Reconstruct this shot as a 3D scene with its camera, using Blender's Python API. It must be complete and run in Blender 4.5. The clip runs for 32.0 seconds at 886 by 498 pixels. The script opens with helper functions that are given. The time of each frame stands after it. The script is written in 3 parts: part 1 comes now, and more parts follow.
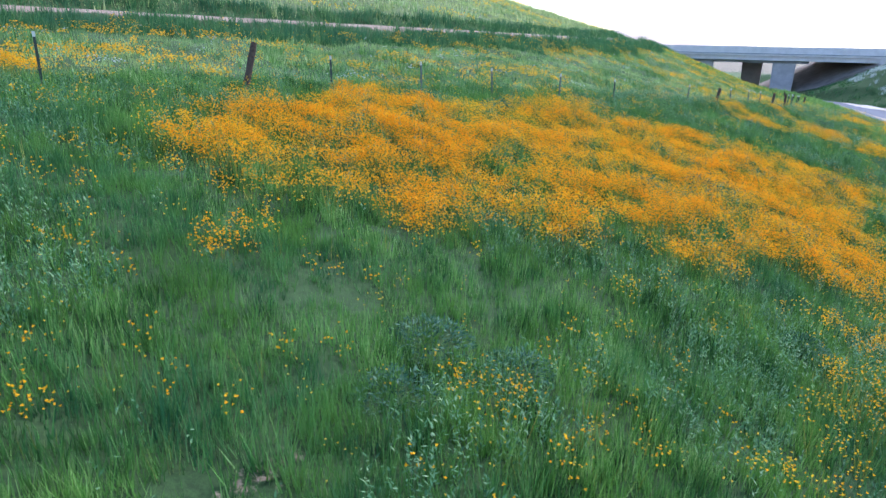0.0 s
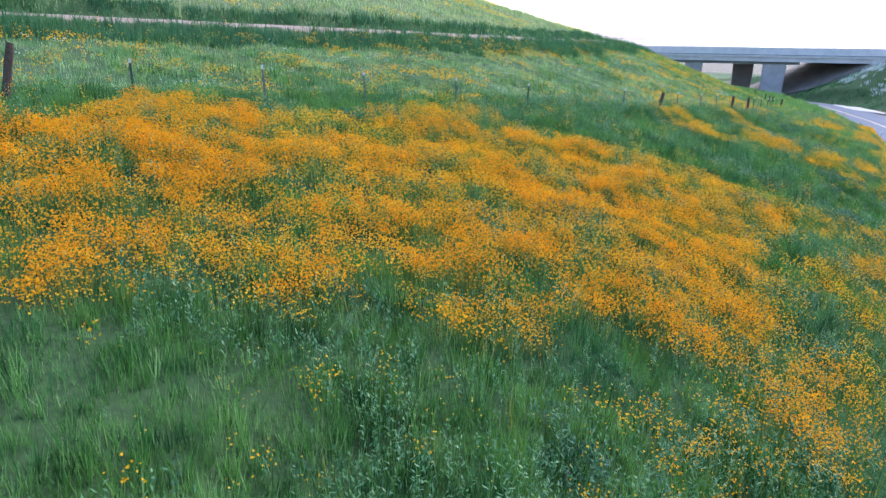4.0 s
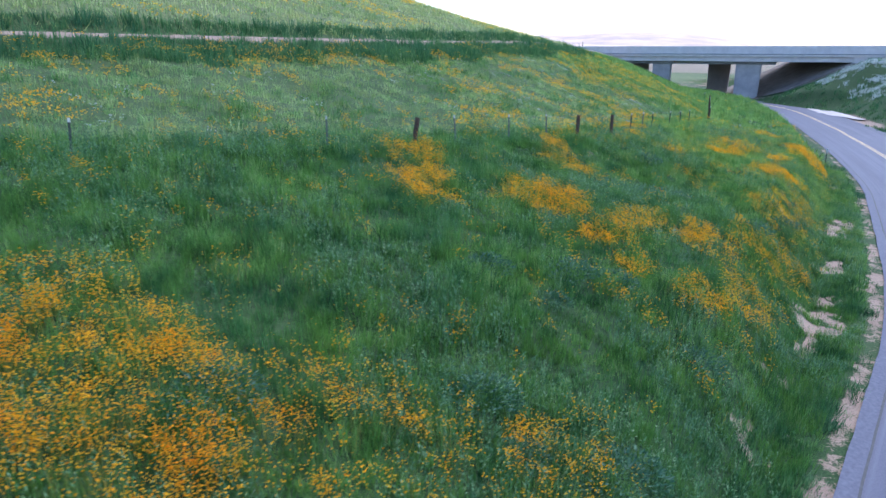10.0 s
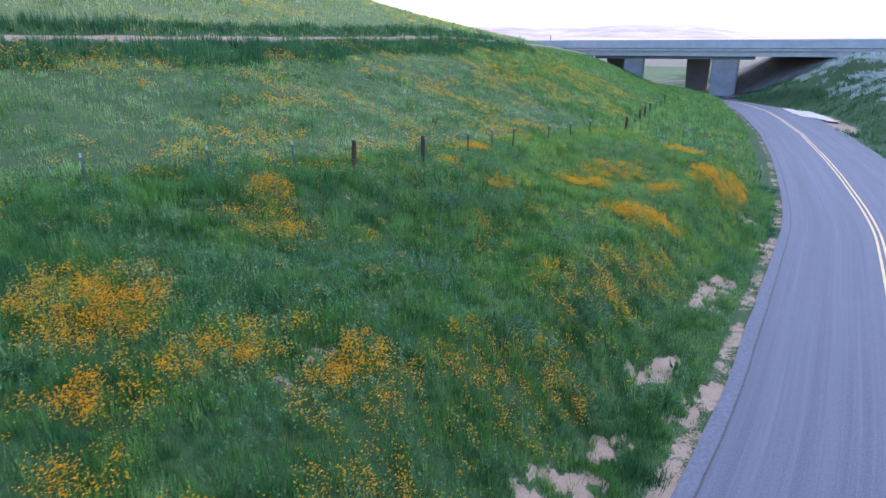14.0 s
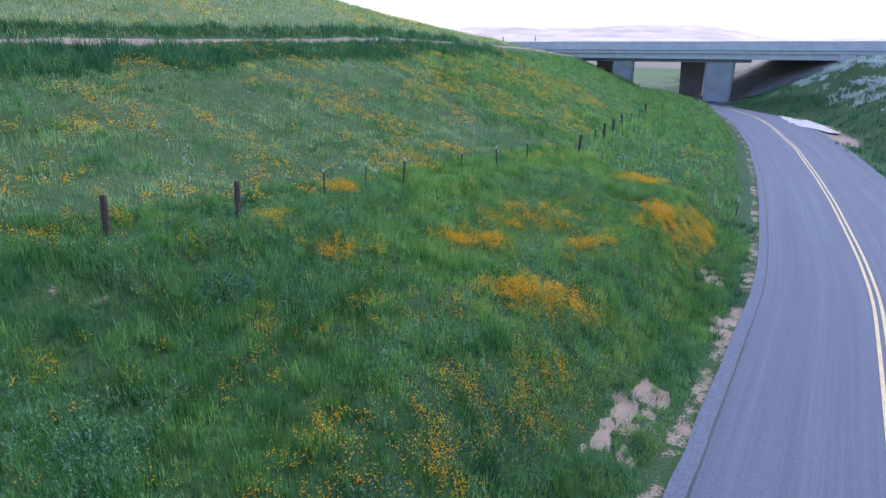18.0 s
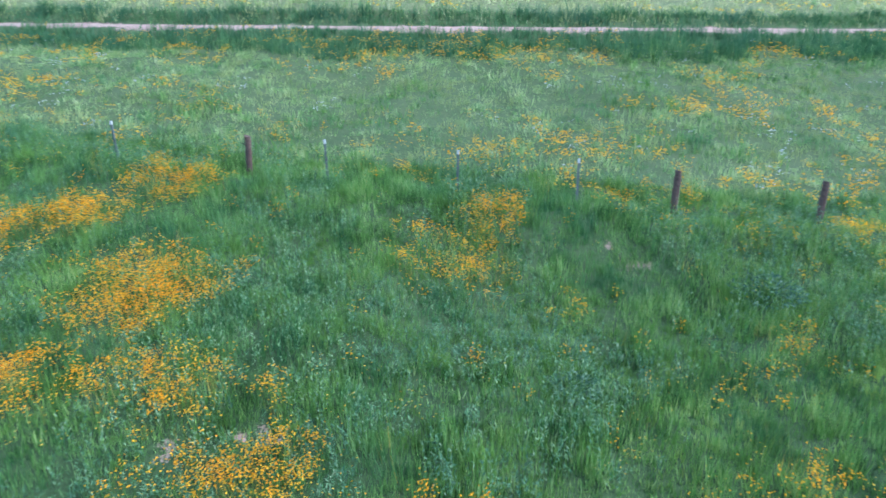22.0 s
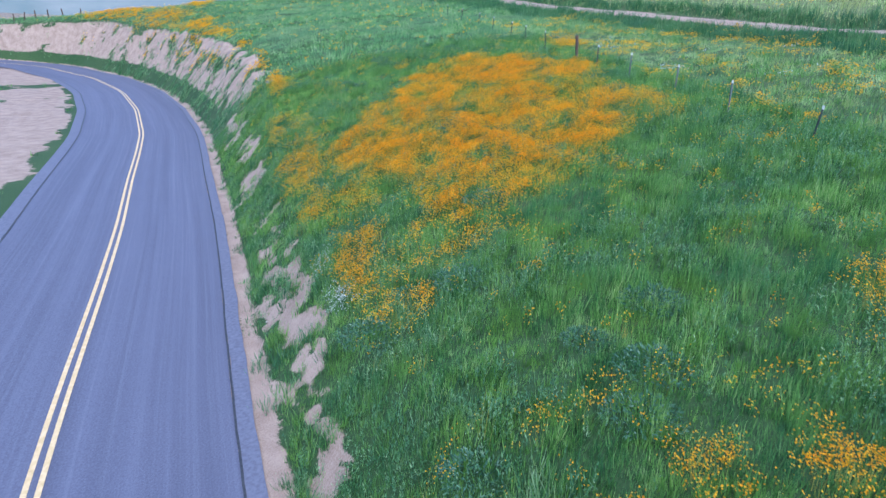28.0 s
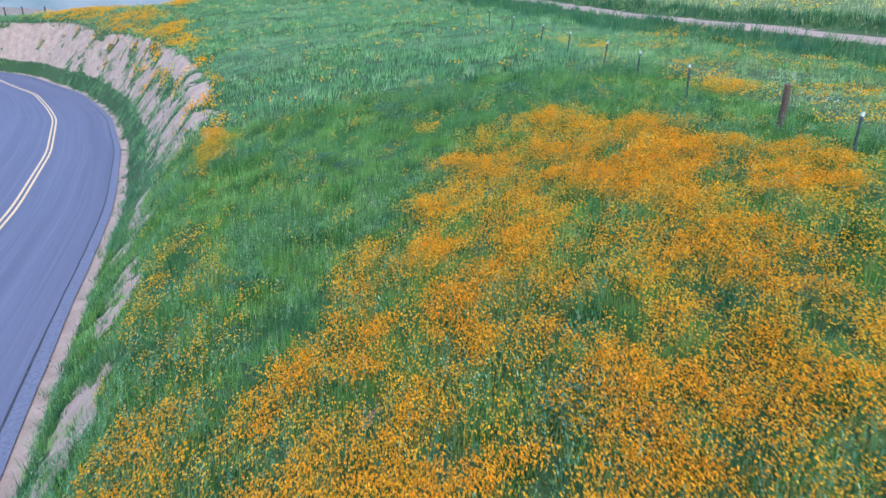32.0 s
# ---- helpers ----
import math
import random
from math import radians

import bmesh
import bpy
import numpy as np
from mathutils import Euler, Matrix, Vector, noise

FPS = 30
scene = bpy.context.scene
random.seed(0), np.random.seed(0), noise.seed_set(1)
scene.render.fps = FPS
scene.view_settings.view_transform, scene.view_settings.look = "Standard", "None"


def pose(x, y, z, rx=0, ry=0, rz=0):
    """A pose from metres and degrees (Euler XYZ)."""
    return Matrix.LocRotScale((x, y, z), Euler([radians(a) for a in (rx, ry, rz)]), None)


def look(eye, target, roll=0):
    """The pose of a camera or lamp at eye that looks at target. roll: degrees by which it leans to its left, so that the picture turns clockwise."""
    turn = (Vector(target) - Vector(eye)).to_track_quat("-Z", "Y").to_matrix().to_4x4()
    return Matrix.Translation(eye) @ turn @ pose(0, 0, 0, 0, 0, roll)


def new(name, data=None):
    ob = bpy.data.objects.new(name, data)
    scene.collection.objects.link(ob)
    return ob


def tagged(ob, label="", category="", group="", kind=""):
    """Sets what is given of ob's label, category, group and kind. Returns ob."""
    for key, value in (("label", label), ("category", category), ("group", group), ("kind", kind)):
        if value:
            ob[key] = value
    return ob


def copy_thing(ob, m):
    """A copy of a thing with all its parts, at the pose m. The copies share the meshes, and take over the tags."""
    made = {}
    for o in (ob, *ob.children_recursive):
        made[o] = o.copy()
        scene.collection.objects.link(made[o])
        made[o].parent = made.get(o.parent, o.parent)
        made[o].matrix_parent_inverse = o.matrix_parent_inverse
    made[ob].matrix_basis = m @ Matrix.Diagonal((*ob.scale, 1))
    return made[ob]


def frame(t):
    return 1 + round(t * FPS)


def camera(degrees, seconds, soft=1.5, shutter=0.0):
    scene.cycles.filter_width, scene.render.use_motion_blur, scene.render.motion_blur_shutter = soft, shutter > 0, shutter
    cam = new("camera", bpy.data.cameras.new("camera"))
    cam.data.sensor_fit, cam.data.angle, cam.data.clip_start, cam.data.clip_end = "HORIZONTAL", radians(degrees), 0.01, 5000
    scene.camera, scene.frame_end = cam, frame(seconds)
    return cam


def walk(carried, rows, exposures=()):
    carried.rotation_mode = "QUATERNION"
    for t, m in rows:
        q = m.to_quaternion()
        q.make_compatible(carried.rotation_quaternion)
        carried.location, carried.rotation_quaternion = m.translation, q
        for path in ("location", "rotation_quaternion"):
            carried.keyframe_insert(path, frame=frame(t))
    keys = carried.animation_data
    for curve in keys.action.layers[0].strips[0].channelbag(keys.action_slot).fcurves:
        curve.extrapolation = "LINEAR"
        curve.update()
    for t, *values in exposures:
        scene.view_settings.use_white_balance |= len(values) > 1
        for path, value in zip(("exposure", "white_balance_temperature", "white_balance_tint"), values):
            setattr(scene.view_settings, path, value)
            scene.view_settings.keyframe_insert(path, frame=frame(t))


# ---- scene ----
cam = camera(68.32, 32.0, 1.4, 0.25)
PATH = [
    (0.0, look((2.535, 2.054, 7.840), (2.327, 3.947, 7.229), 1.05)),
    (0.5, look((3.019, 2.021, 7.824), (2.810, 3.914, 7.216), 1.23)),
    (1.0, look((3.629, 2.039, 7.831), (3.416, 3.930, 7.216), 1.32)),
    (1.5, look((4.253, 2.163, 7.812), (4.034, 4.055, 7.202), 1.29)),
    (2.0, look((4.793, 2.617, 7.769), (4.573, 4.509, 7.160), 1.09)),
    (2.5, look((5.288, 3.251, 7.732), (5.063, 5.145, 7.130), 1.01)),
    (3.0, look((5.725, 4.023, 7.750), (5.500, 5.917, 7.148), 0.89)),
    (3.5, look((6.106, 4.938, 7.763), (5.884, 6.832, 7.158), 0.77)),
    (5.5, look((6.446, 6.877, 8.074), (6.232, 8.774, 7.477), 0.82)),
    (6.0, look((6.824, 8.157, 8.171), (6.611, 10.052, 7.569), 0.87)),
    (6.5, look((7.473, 9.393, 8.229), (7.257, 11.288, 7.627), 0.66)),
    (7.0, look((8.424, 10.605, 8.252), (8.204, 12.499, 7.647), 0.37)),
    (7.5, look((9.639, 11.785, 8.180), (9.411, 13.679, 7.580), 0.29)),
    (8.0, look((11.008, 12.922, 8.103), (10.773, 14.817, 7.507), 0.08)),
    (8.5, look((12.415, 13.915, 8.056), (12.179, 15.809, 7.459), 0.05)),
    (9.0, look((13.905, 15.075, 7.945), (13.663, 16.970, 7.352), -0.19)),
    (9.5, look((15.352, 16.195, 7.919), (15.101, 18.087, 7.322), -0.19)),
    (10.0, look((16.672, 17.304, 7.900), (16.417, 19.196, 7.304), -0.16)),
    (10.5, look((17.865, 18.499, 7.856), (17.610, 20.391, 7.261), -0.24)),
    (11.0, look((18.936, 19.576, 7.875), (18.682, 21.469, 7.278), -0.29)),
    (11.5, look((20.046, 20.987, 7.803), (19.791, 22.878, 7.205), -0.30)),
    (12.0, look((21.077, 22.105, 7.831), (20.818, 23.995, 7.231), -0.36)),
    (12.5, look((22.029, 23.074, 7.881), (21.766, 24.963, 7.278), -0.31)),
    (13.0, look((23.040, 24.102, 7.923), (22.767, 25.990, 7.322), -0.22)),
    (13.5, look((23.905, 25.274, 8.016), (23.629, 27.159, 7.406), -0.32)),
    (14.0, look((24.663, 26.338, 8.087), (24.383, 28.220, 7.473), -0.38)),
    (14.5, look((25.277, 27.377, 8.114), (24.994, 29.259, 7.498), -0.40)),
    (15.0, look((25.791, 28.347, 8.154), (25.507, 30.228, 7.538), -0.36)),
    (15.5, look((26.266, 29.375, 8.129), (25.983, 31.259, 7.522), -0.07)),
    (17.5, look((28.069, 33.304, 8.198), (27.773, 35.184, 7.585), -0.29)),
    (18.0, look((28.340, 34.109, 8.227), (28.045, 35.990, 7.612), -0.25)),
    (18.5, look((28.396, 34.429, 8.227), (28.102, 36.310, 7.614), -0.24)),
    (19.0, look((28.235, 34.482, 8.145), (27.882, 36.356, 7.540), -0.09)),
    (19.5, look((28.186, 34.528, 8.131), (27.668, 36.360, 7.519), 0.10)),
    (20.0, look((28.258, 34.575, 8.150), (27.508, 36.321, 7.525), 0.08)),
    (20.5, look((28.373, 34.714, 8.037), (27.365, 36.324, 7.413), -0.05)),
    (21.0, look((28.441, 34.817, 7.891), (27.186, 36.246, 7.273), 0.11)),
    (21.5, look((28.581, 34.871, 7.814), (27.111, 36.080, 7.199), 0.31)),
    (22.0, look((28.830, 34.986, 7.830), (27.175, 35.925, 7.217), -0.25)),
    (22.5, look((28.894, 35.070, 7.816), (27.106, 35.727, 7.207), -0.28)),
    (23.0, look((28.933, 35.085, 7.858), (27.064, 35.446, 7.246), 0.07)),
    (23.5, look((28.937, 35.058, 7.841), (27.033, 35.102, 7.229), 0.59)),
    (24.0, look((29.023, 35.046, 7.897), (27.142, 34.770, 7.277), 1.19)),
    (24.5, look((29.036, 35.094, 7.894), (27.227, 34.517, 7.266), 1.72)),
    (25.0, look((29.021, 35.119, 7.902), (27.324, 34.276, 7.263), 2.13)),
    (25.5, look((28.981, 35.154, 7.858), (27.398, 34.117, 7.212), 2.51)),
    (27.5, look((27.541, 34.343, 7.878), (26.035, 33.200, 7.227), 2.94)),
    (28.0, look((26.655, 33.737, 7.928), (25.154, 32.587, 7.276), 3.09)),
    (28.5, look((25.475, 32.887, 8.008), (23.980, 31.732, 7.352), 3.14)),
    (29.0, look((24.026, 31.828, 8.081), (22.534, 30.671, 7.422), 3.10)),
    (29.5, look((22.391, 30.519, 8.141), (20.901, 29.361, 7.481), 3.20)),
    (30.0, look((20.630, 28.978, 8.180), (19.143, 27.815, 7.517), 3.24)),
    (30.5, look((18.760, 27.156, 8.195), (17.280, 25.986, 7.531), 3.25)),
    (31.0, look((16.765, 25.157, 8.212), (15.288, 23.980, 7.553), 3.67)),
    (31.5, look((15.043, 23.310, 8.337), (13.566, 22.130, 7.684), 4.07)),
    (32.0, look((13.762, 21.944, 8.540), (12.292, 20.754, 7.888), 3.98)),
]
EXPOSURES = [(0.0, 1.82, 5600, 11), (3.5, 1.82, 5600, 11), (9.0, 1.6, 5500, 12), (13.0, 1.48, 5300, 14), (19.0, 1.36, 5350, 14), (21.0, 1.9, 5350, 15),
             (23.0, 2.2, 5250, 18), (25.4, 1.9, 5200, 16), (28.0, 1.75, 5250, 13), (32.0, 1.78, 5300, 12)]
walk(cam, PATH, EXPOSURES)

# ---- world, sun ----
world = bpy.data.worlds.new("sky")
scene.world = world
world.use_nodes = True
wn = world.node_tree
sky = wn.nodes.new("ShaderNodeTexSky")
sky.sky_type = "NISHITA"
sky.sun_disc = False
sky.sun_elevation, sky.sun_rotation = radians(45), radians(40)
sky.air_density, sky.dust_density, sky.ozone_density = 1.0, 1.2, 2.0
wn.links.new(sky.outputs[0], wn.nodes["Background"].inputs[0])
wn.nodes["Background"].inputs[1].default_value = 0.12
sun = new("sun", bpy.data.lights.new("sun", "SUN"))
sun.data.energy, sun.data.angle, sun.data.color = 1.0, radians(40), (1.0, 0.95, 0.88)
sun.matrix_world = look((0, 0, 60), (-28, -33, 0))

# ---- plan: u runs along the fence, v uphill from it, w from the road's inner edge ----
AX, AY = -5.7, 16.8
I = np.interp


def xy(u, v):
    return AX + 0.623 * u - 0.783 * v, AY + 0.783 * u + 0.623 * v


def smooth(x, a, b):
    t = np.clip((np.asarray(x, float) - a) / (b - a), 0, 1)
    return t * t * (3 - 2 * t)


def vnoise(u, v, size, seed=0):
    """Smooth value noise, 0 to 1, with cells of that size."""
    x, y = np.asarray(u, float) / size, np.asarray(v, float) / size
    i, j = np.floor(x).astype(np.int64), np.floor(y).astype(np.int64)
    fx, fy = x - i, y - j
    fx, fy = fx * fx * (3 - 2 * fx), fy * fy * (3 - 2 * fy)

    def h(a, b):
        n = (a * 374761393 + b * 668265263 + seed * 974634777) & 0xFFFFFFFF
        n = ((n ^ (n >> 13)) * 1274126177) & 0xFFFFFFFF
        return ((n ^ (n >> 16)) & 0xFFFF) / 65535.0
    return (h(i, j) * (1 - fx) + h(i + 1, j) * fx) * (1 - fy) + (h(i, j + 1) * (1 - fx) + h(i + 1, j + 1) * fx) * fy


def fbm(u, v, size, seed=0):
    return (vnoise(u, v, size, seed) * 0.5 + vnoise(u, v, size * 0.45, seed + 1) * 0.3 + vnoise(u, v, size * 0.2, seed + 2) * 0.2)


def edge(u):
    return I(u, (-82, -76, -69.5, -66, -57.7, -53, -43.8, -38.2, -26, -14, -7, -1, 7, 13, 20, 26, 34.4, 39.7, 45, 52.5, 58, 63, 72.5, 80, 93, 107, 114, 121, 127, 135.5, 150, 320),
             (-82, -59.5, -46, -41.6, -36.2, -32.8, -28.6, -26.3, -22.7, -20.1, -19.05, -18.25, -17.05, -16.3, -15.5, -14.7, -13.5, -12.3, -10.8, -8.6, -6.95, -5.05, -1.1, 2.2, 8.2, 15.8, 20, 25.8, 33, 48, 78, 520))


def fence_v(u):
    return I(u, (-60, 0, 20, 30, 39, 42, 65, 94, 160), (0, -0.5, -0.85, -0.85, -0.3, 0, 5.7, 18.9, 60))


def road_z(u):
    return I(u, (45, 90, 140, 320), (0, -1.0, -1.3, -1.3))


def fence_z(u):
    return I(u, (-100, -60, -30, 0, 65, 94, 140), (14, 10.5, 8.7, 6.65, 2.1, 1.0, 0.5))


def track_v(u):
    return I(u, (-120, -75, -40, -20, 0, 25, 38, 50, 65, 90, 140), (-4, 3, 8, 11, 14.2, 14.5, 17, 21, 26, 36, 60))


def track_z(u):
    return I(u, (-100, -60, -30, 0, 25, 45, 70, 100, 150), (15.5, 12.2, 10.1, 8.75, 8.4, 8.2, 8.2, 7.0, 4))


def hill_slope(u):
    return I(u, (-60, 0, 25, 50, 75, 100, 140), (0.3, 0.3, 0.3, 0.28, 0.25, 0.14, 0.02))


def height(u, v):
    u, v = np.asarray(u, float), np.asarray(v, float)
    e, zr, fv, zf, tv, zt = edge(u), road_z(u), fence_v(u), fence_z(u), track_v(u), track_z(u)
    w, run = v - e, np.maximum(fv - e, 6)
    climb = np.maximum(w - I(u, (-10, 20, 28, 36, 45, 60, 90), (0.1, 0.15, 1.0, 1.8, 1.9, 1.6, 1.0)), 0) * I(u, (-20, 0, 20, 30), (1.35, 1.15, 1.05, 0.95))
    slope = zf * np.clip(w / run, 1e-6, 1) ** I(u, (-60, -23, -15, -8, 5, 12, 20), (0.28, 0.3, 0.33, 0.4, 0.49, 0.53, 0.55)) - zr
    z = zr + np.minimum(climb, slope)
    a = np.clip((v - fv) / np.maximum(tv - 3 - fv, 4), 0, 1)
    z = np.where(v < fv, z, zf + (zt - 0.75 - zf) * a - 0.35 * np.sin(np.pi * a) * smooth(u, 15, 30) * smooth(u, 75, 55))
    # a low berm under the fence and the hollow below it
    z = z + 0.22 * np.exp(-((v - fv + 1.0) / 0.8) ** 2) * smooth(u, 12, 24) * smooth(u, 95, 75)
    z = z - 0.55 * np.exp(-((u - 37.5) / 4) ** 2 - ((v + 4.4) / 2.4) ** 2)
    d = v - tv
    z = np.where(d > -3, zt - 0.75 + 0.75 * smooth(d, -3, -1.2), z)
    z = np.where(d > 1.2, zt + 0.5 * smooth(d, 1.6, 3.0) + hill_slope(u) * 90 * np.tanh(np.maximum(d - 2.2, 0) / 90), z)
    # mounds in the meadow, rough rock in the cut
    off = smooth(w, 1.0, 3.5) * smooth(np.abs(d), 1.6, 2.2) * (0.15 + 0.85 * smooth(np.abs(v - fv), 0.6, 2.5))
    z = z + off * ((fbm(u, v, 5.0, 3) - 0.5) * 0.5 + (vnoise(u, v, 1.1, 9) - 0.5) * 0.12)
    rock = smooth(-u, 8, 20) * smooth(w, 0.8, 1.6) * (1 - smooth(w, 4.5, 6.5))
    z = z + rock * ((fbm(u * 1.3 + v, v * 1.4, 2.2, 21) - 0.5) * 0.55 + (fbm(u + 0.4 * v, v * 1.5, 1.1, 23) - 0.5) * 0.3)
    z = zr + (z - zr) * (1 - smooth(u, 125, 190)) * (1 - 0.99 * smooth(-u, 65, 99) * smooth(-v, 6, 34))
    o = e - 8.6 - v
    toe = I(u, (107, 117, 160, 320), (15.8, 22.3, 52, 170))
    p = np.where(u > 107, toe - 8.6 - v, o)
    rise = 8.0 * np.tanh(I(u, (66, 84, 100, 130, 170, 200), (0, 0.25, 0.42, 0.5, 0.45, 0)) * np.maximum(p - 2.5, 0) / 8.0)
    x, y = xy(u, v)
    along, deep = 0.933 * (x - 54.3) - 0.36 * (y - 142.3), 0.36 * (x - 54.3) + 0.933 * (y - 142.3)
    skewed = along + 0.415 * (deep + 1.6)
    rise = rise * (1 - smooth(deep, -2.5, -1.0) * smooth(deep, 24, 22) * smooth(skewed, 19, 16))
    cone = np.minimum(np.clip(0.49 * (along - 2.4) - 0.4, 0, 7.0), 0.8 * np.maximum(o - 0.8, 0)) * smooth(deep, -26, -8) * smooth(deep, -0.6, -1.6)
    rise = np.maximum(rise, cone)
    rough = (fbm(u, v, 3.0, 14) - 0.5) * 0.3 * smooth(o, 1, 4)
    z = np.where(w < 0, zr - 0.06, z)
    return np.where(o > 0, zr - 0.06 - 0.05 * np.minimum(o, 3) + rise + rough, z)


# bare scars on the bank: place along the road, distance from its edge, half-widths
SCARS = ((16.6, 0.95, 2.3, 0.55), (12.8, 1.0, 1.2, 0.42), (20.2, 1.0, 1.5, 0.5), (23.0, 0.9, 1.1, 0.38), (4.8, 1.1, 1.9, 0.6), (9.8, 1.05, 1.1, 0.4), (0.0, 1.4, 1.8, 0.55), (-6.5, 1.3, 3.4, 0.6),
         (34.8, 1.4, 1.1, 0.6), (32.7, 1.45, 0.75, 0.35), (37.0, 1.4, 0.6, 0.36), (40.7, 1.5, 1.05, 0.55), (46.9, 1.1, 1.4, 0.7), (45.3, 0.8, 0.5, 0.35),
         (57.6, 1.05, 1.2, 0.6), (52.8, 0.4, 0.7, 0.35), (39.5, 0.15, 0.8, 0.35), (26.5, 1.3, 0.6, 0.28), (30.0, 1.35, 0.6, 0.3))

# small bare hollows in the meadow: place, radius
HOLES = ((10.2, -10.4, 0.4), (8.7, -11.2, 0.35), (9.9, -8.8, 0.3), (11.1, -10.7, 0.35), (37.5, -2.4, 0.6), (32.0, -8.4, 0.4), (31.0, -9.0, 0.3), (-4.4, -11.6, 0.5), (34.9, -2.2, 0.3))


def bareness(u, v):
    """Bare soil, 0 to 1: bank scars, the gravel verge, the track, the sandy pull-out; also haze painted on the far
    plain.
    """
    w, d, o = v - edge(u), v - track_v(u), edge(u) - 8.6 - v
    n = fbm(u, v, 2.6, 5)
    verge = (w > -0.5) * smooth(w, 0.45, 0.05) * I(u, (-40, -12, 22, 32, 60), (0.6, 0.95, 0.9, 0.5, 0.42)) * (0.25 + 1.4 * fbm(u, v, 1.3, 16))
    wu, ww = u + 2.0 * (fbm(u, v, 1.1, 7) - 0.5) + 0.5 * (w - 1), w + 1.1 * (fbm(u, v, 0.6, 17) - 0.5)
    scar = np.zeros(np.shape(w))
    for a, b, ra, rb in SCARS:
        scar = np.maximum(scar, smooth(np.sqrt(((wu - a) / ra) ** 2 + ((ww - b) / rb) ** 2), 1.25, 0.8))
    scar = scar * (0.25 + 0.8 * smooth(fbm(u, v * 1.6, 0.45, 18), 0.36, 0.54))
    cut = smooth(-u, 6, 14) * smooth(w, 0.9, 1.5) * smooth(w, 5.0, 3.6) * (0.3 + 0.7 * smooth(fbm(u, v * 1.5, 1.5, 8), 0.34, 0.5))
    ruts = smooth(np.abs(d), 1.9, 1.5) * 1.0
    pull = smooth(o + 2.4 * (fbm(u, v, 3.0, 13) - 0.5), 0.2, 0.9) * smooth(o, 30, 22) * smooth(u, -75, -60) * smooth(u, 14, 2) * smooth(fbm(u, v, 6, 12), 0.2, 0.4)
    pad = smooth(o, -0.2, 0.3) * smooth(o, 3.6, 2.2) * smooth(u, 99, 105) * smooth(u, 122, 114)
    hole = np.zeros(np.shape(w))
    for a, b, r in HOLES:
        hole = np.maximum(hole, smooth(np.hypot(u - a, (v - b) * 1.3) / r + 0.8 * (fbm(u, v, 0.4, 19) - 0.5), 1.2, 0.7))
    x, y = xy(u, v)
    across, under = 0.36 * (x - 54.3) + 0.933 * (y - 142.3), 0.933 * (x - 54.3) - 0.36 * (y - 142.3)
    shelter = smooth(across, -3, -1.5) * smooth(across, 24, 22) * smooth(under, -8, -5) * smooth(under, 30, 25)
    # the far plain is paled with soil colour to stand in for haze
    hazed_plain = 0.5 * smooth(np.maximum(-u - 110, u - 210), 0, 40)
    return np.clip(np.maximum.reduce([0.4 * hole, shelter, hazed_plain, verge, scar, cut, ruts, pull, pad]), 0, 1)


# flowering patches: place, half-widths, strength
PATCHES = ((-1.7, -12.6, 1.3, 0.7, 0.06), (2.0, -14.7, 2.2, 0.8, 0.24), (9.6, -14.2, 2.0, 0.8, 0.5), (17.9, -13.1, 1.7, 0.6, 0.6), (19.5, -11.9, 0.8, 0.5, 0.5), (13.5, -13.2, 2.5, 0.9, 0.26),
           (5.5, -14.0, 2.0, 0.7, 0.14), (20.9, -12.7, 1.1, 0.6, 0.55), (30.8, -11.3, 1.9, 0.65, 0.33), (18.2, -10.9, 1.1, 0.6, 0.45), (29.2, -6.1, 1.3, 1.0, 0.55), (28.8, -8.4, 1.1, 0.6, 0.7),
           (30.3, -8.3, 1.0, 0.65, 0.6), (31.6, -8.3, 0.9, 0.6, 0.42), (31.8, -9.3, 0.8, 0.4, 0.5), (26.4, -3.6, 1.0, 0.7, 0.6), (27.4, -2.2, 1.0, 0.6, 0.45), (25.4, -4.7, 0.5, 0.9, 0.55),
           (34.7, -1.9, 0.6, 0.8, 0.6), (34.2, -3.4, 1.1, 0.8, 0.28), (32.5, -9.2, 0.5, 0.5, 0.55), (27.5, -9.6, 0.6, 0.4, 0.4), (28.3, -11.2, 0.9, 0.35, 0.4), (34.5, -10.2, 4.0, 0.8, 0.2), (42.0, -8.4, 3.5, 0.7, 0.2))
MEADOW = ((-2.0, -6.7), (-1.8, -5.0), (0, -2.9), (2.7, -2.0), (5.1, -1.3), (9.5, -2.3), (13.8, -2.8), (16.2, -5.2), (17.6, -7.6), (18.6, -9.6), (18.9, -11.0), (16.8, -11.5),
          (14.2, -11.2), (12.0, -12.2), (9.2, -13.0), (6.5, -11.7), (4.0, -10.9), (1.8, -9.8), (0, -8.9), (-1.3, -8.0))
SPOTS = ((43.4, -2.8, 0.7, 0.6), (47.8, -3.2, 1.0, 0.7), (51.2, -2.4, 1.7, 1.0), (46.2, -5.9, 1.5, 0.8), (59.0, -3.9, 3.2, 1.1), (44.7, -7.9, 1.1, 0.6), (41.0, -8.7, 0.8, 0.4), (42.4, -0.95, 0.8, 0.35),
         (61.6, -0.2, 2.0, 0.8), (51.9, -4.4, 1.5, 0.55), (48.4, -6.6, 1.3, 0.4), (76.0, 3.1, 4.5, 1.5), (46.2, 1.1, 0.55, 0.6), (40.0, -5.0, 0.35, 0.25), (39.2, -5.9, 0.35, 0.3),
         (-2.9, -8.5, 0.5, 0.3), (-2.9, 1.1, 1.0, 1.4), (68.0, 0.2, 2.6, 0.9))
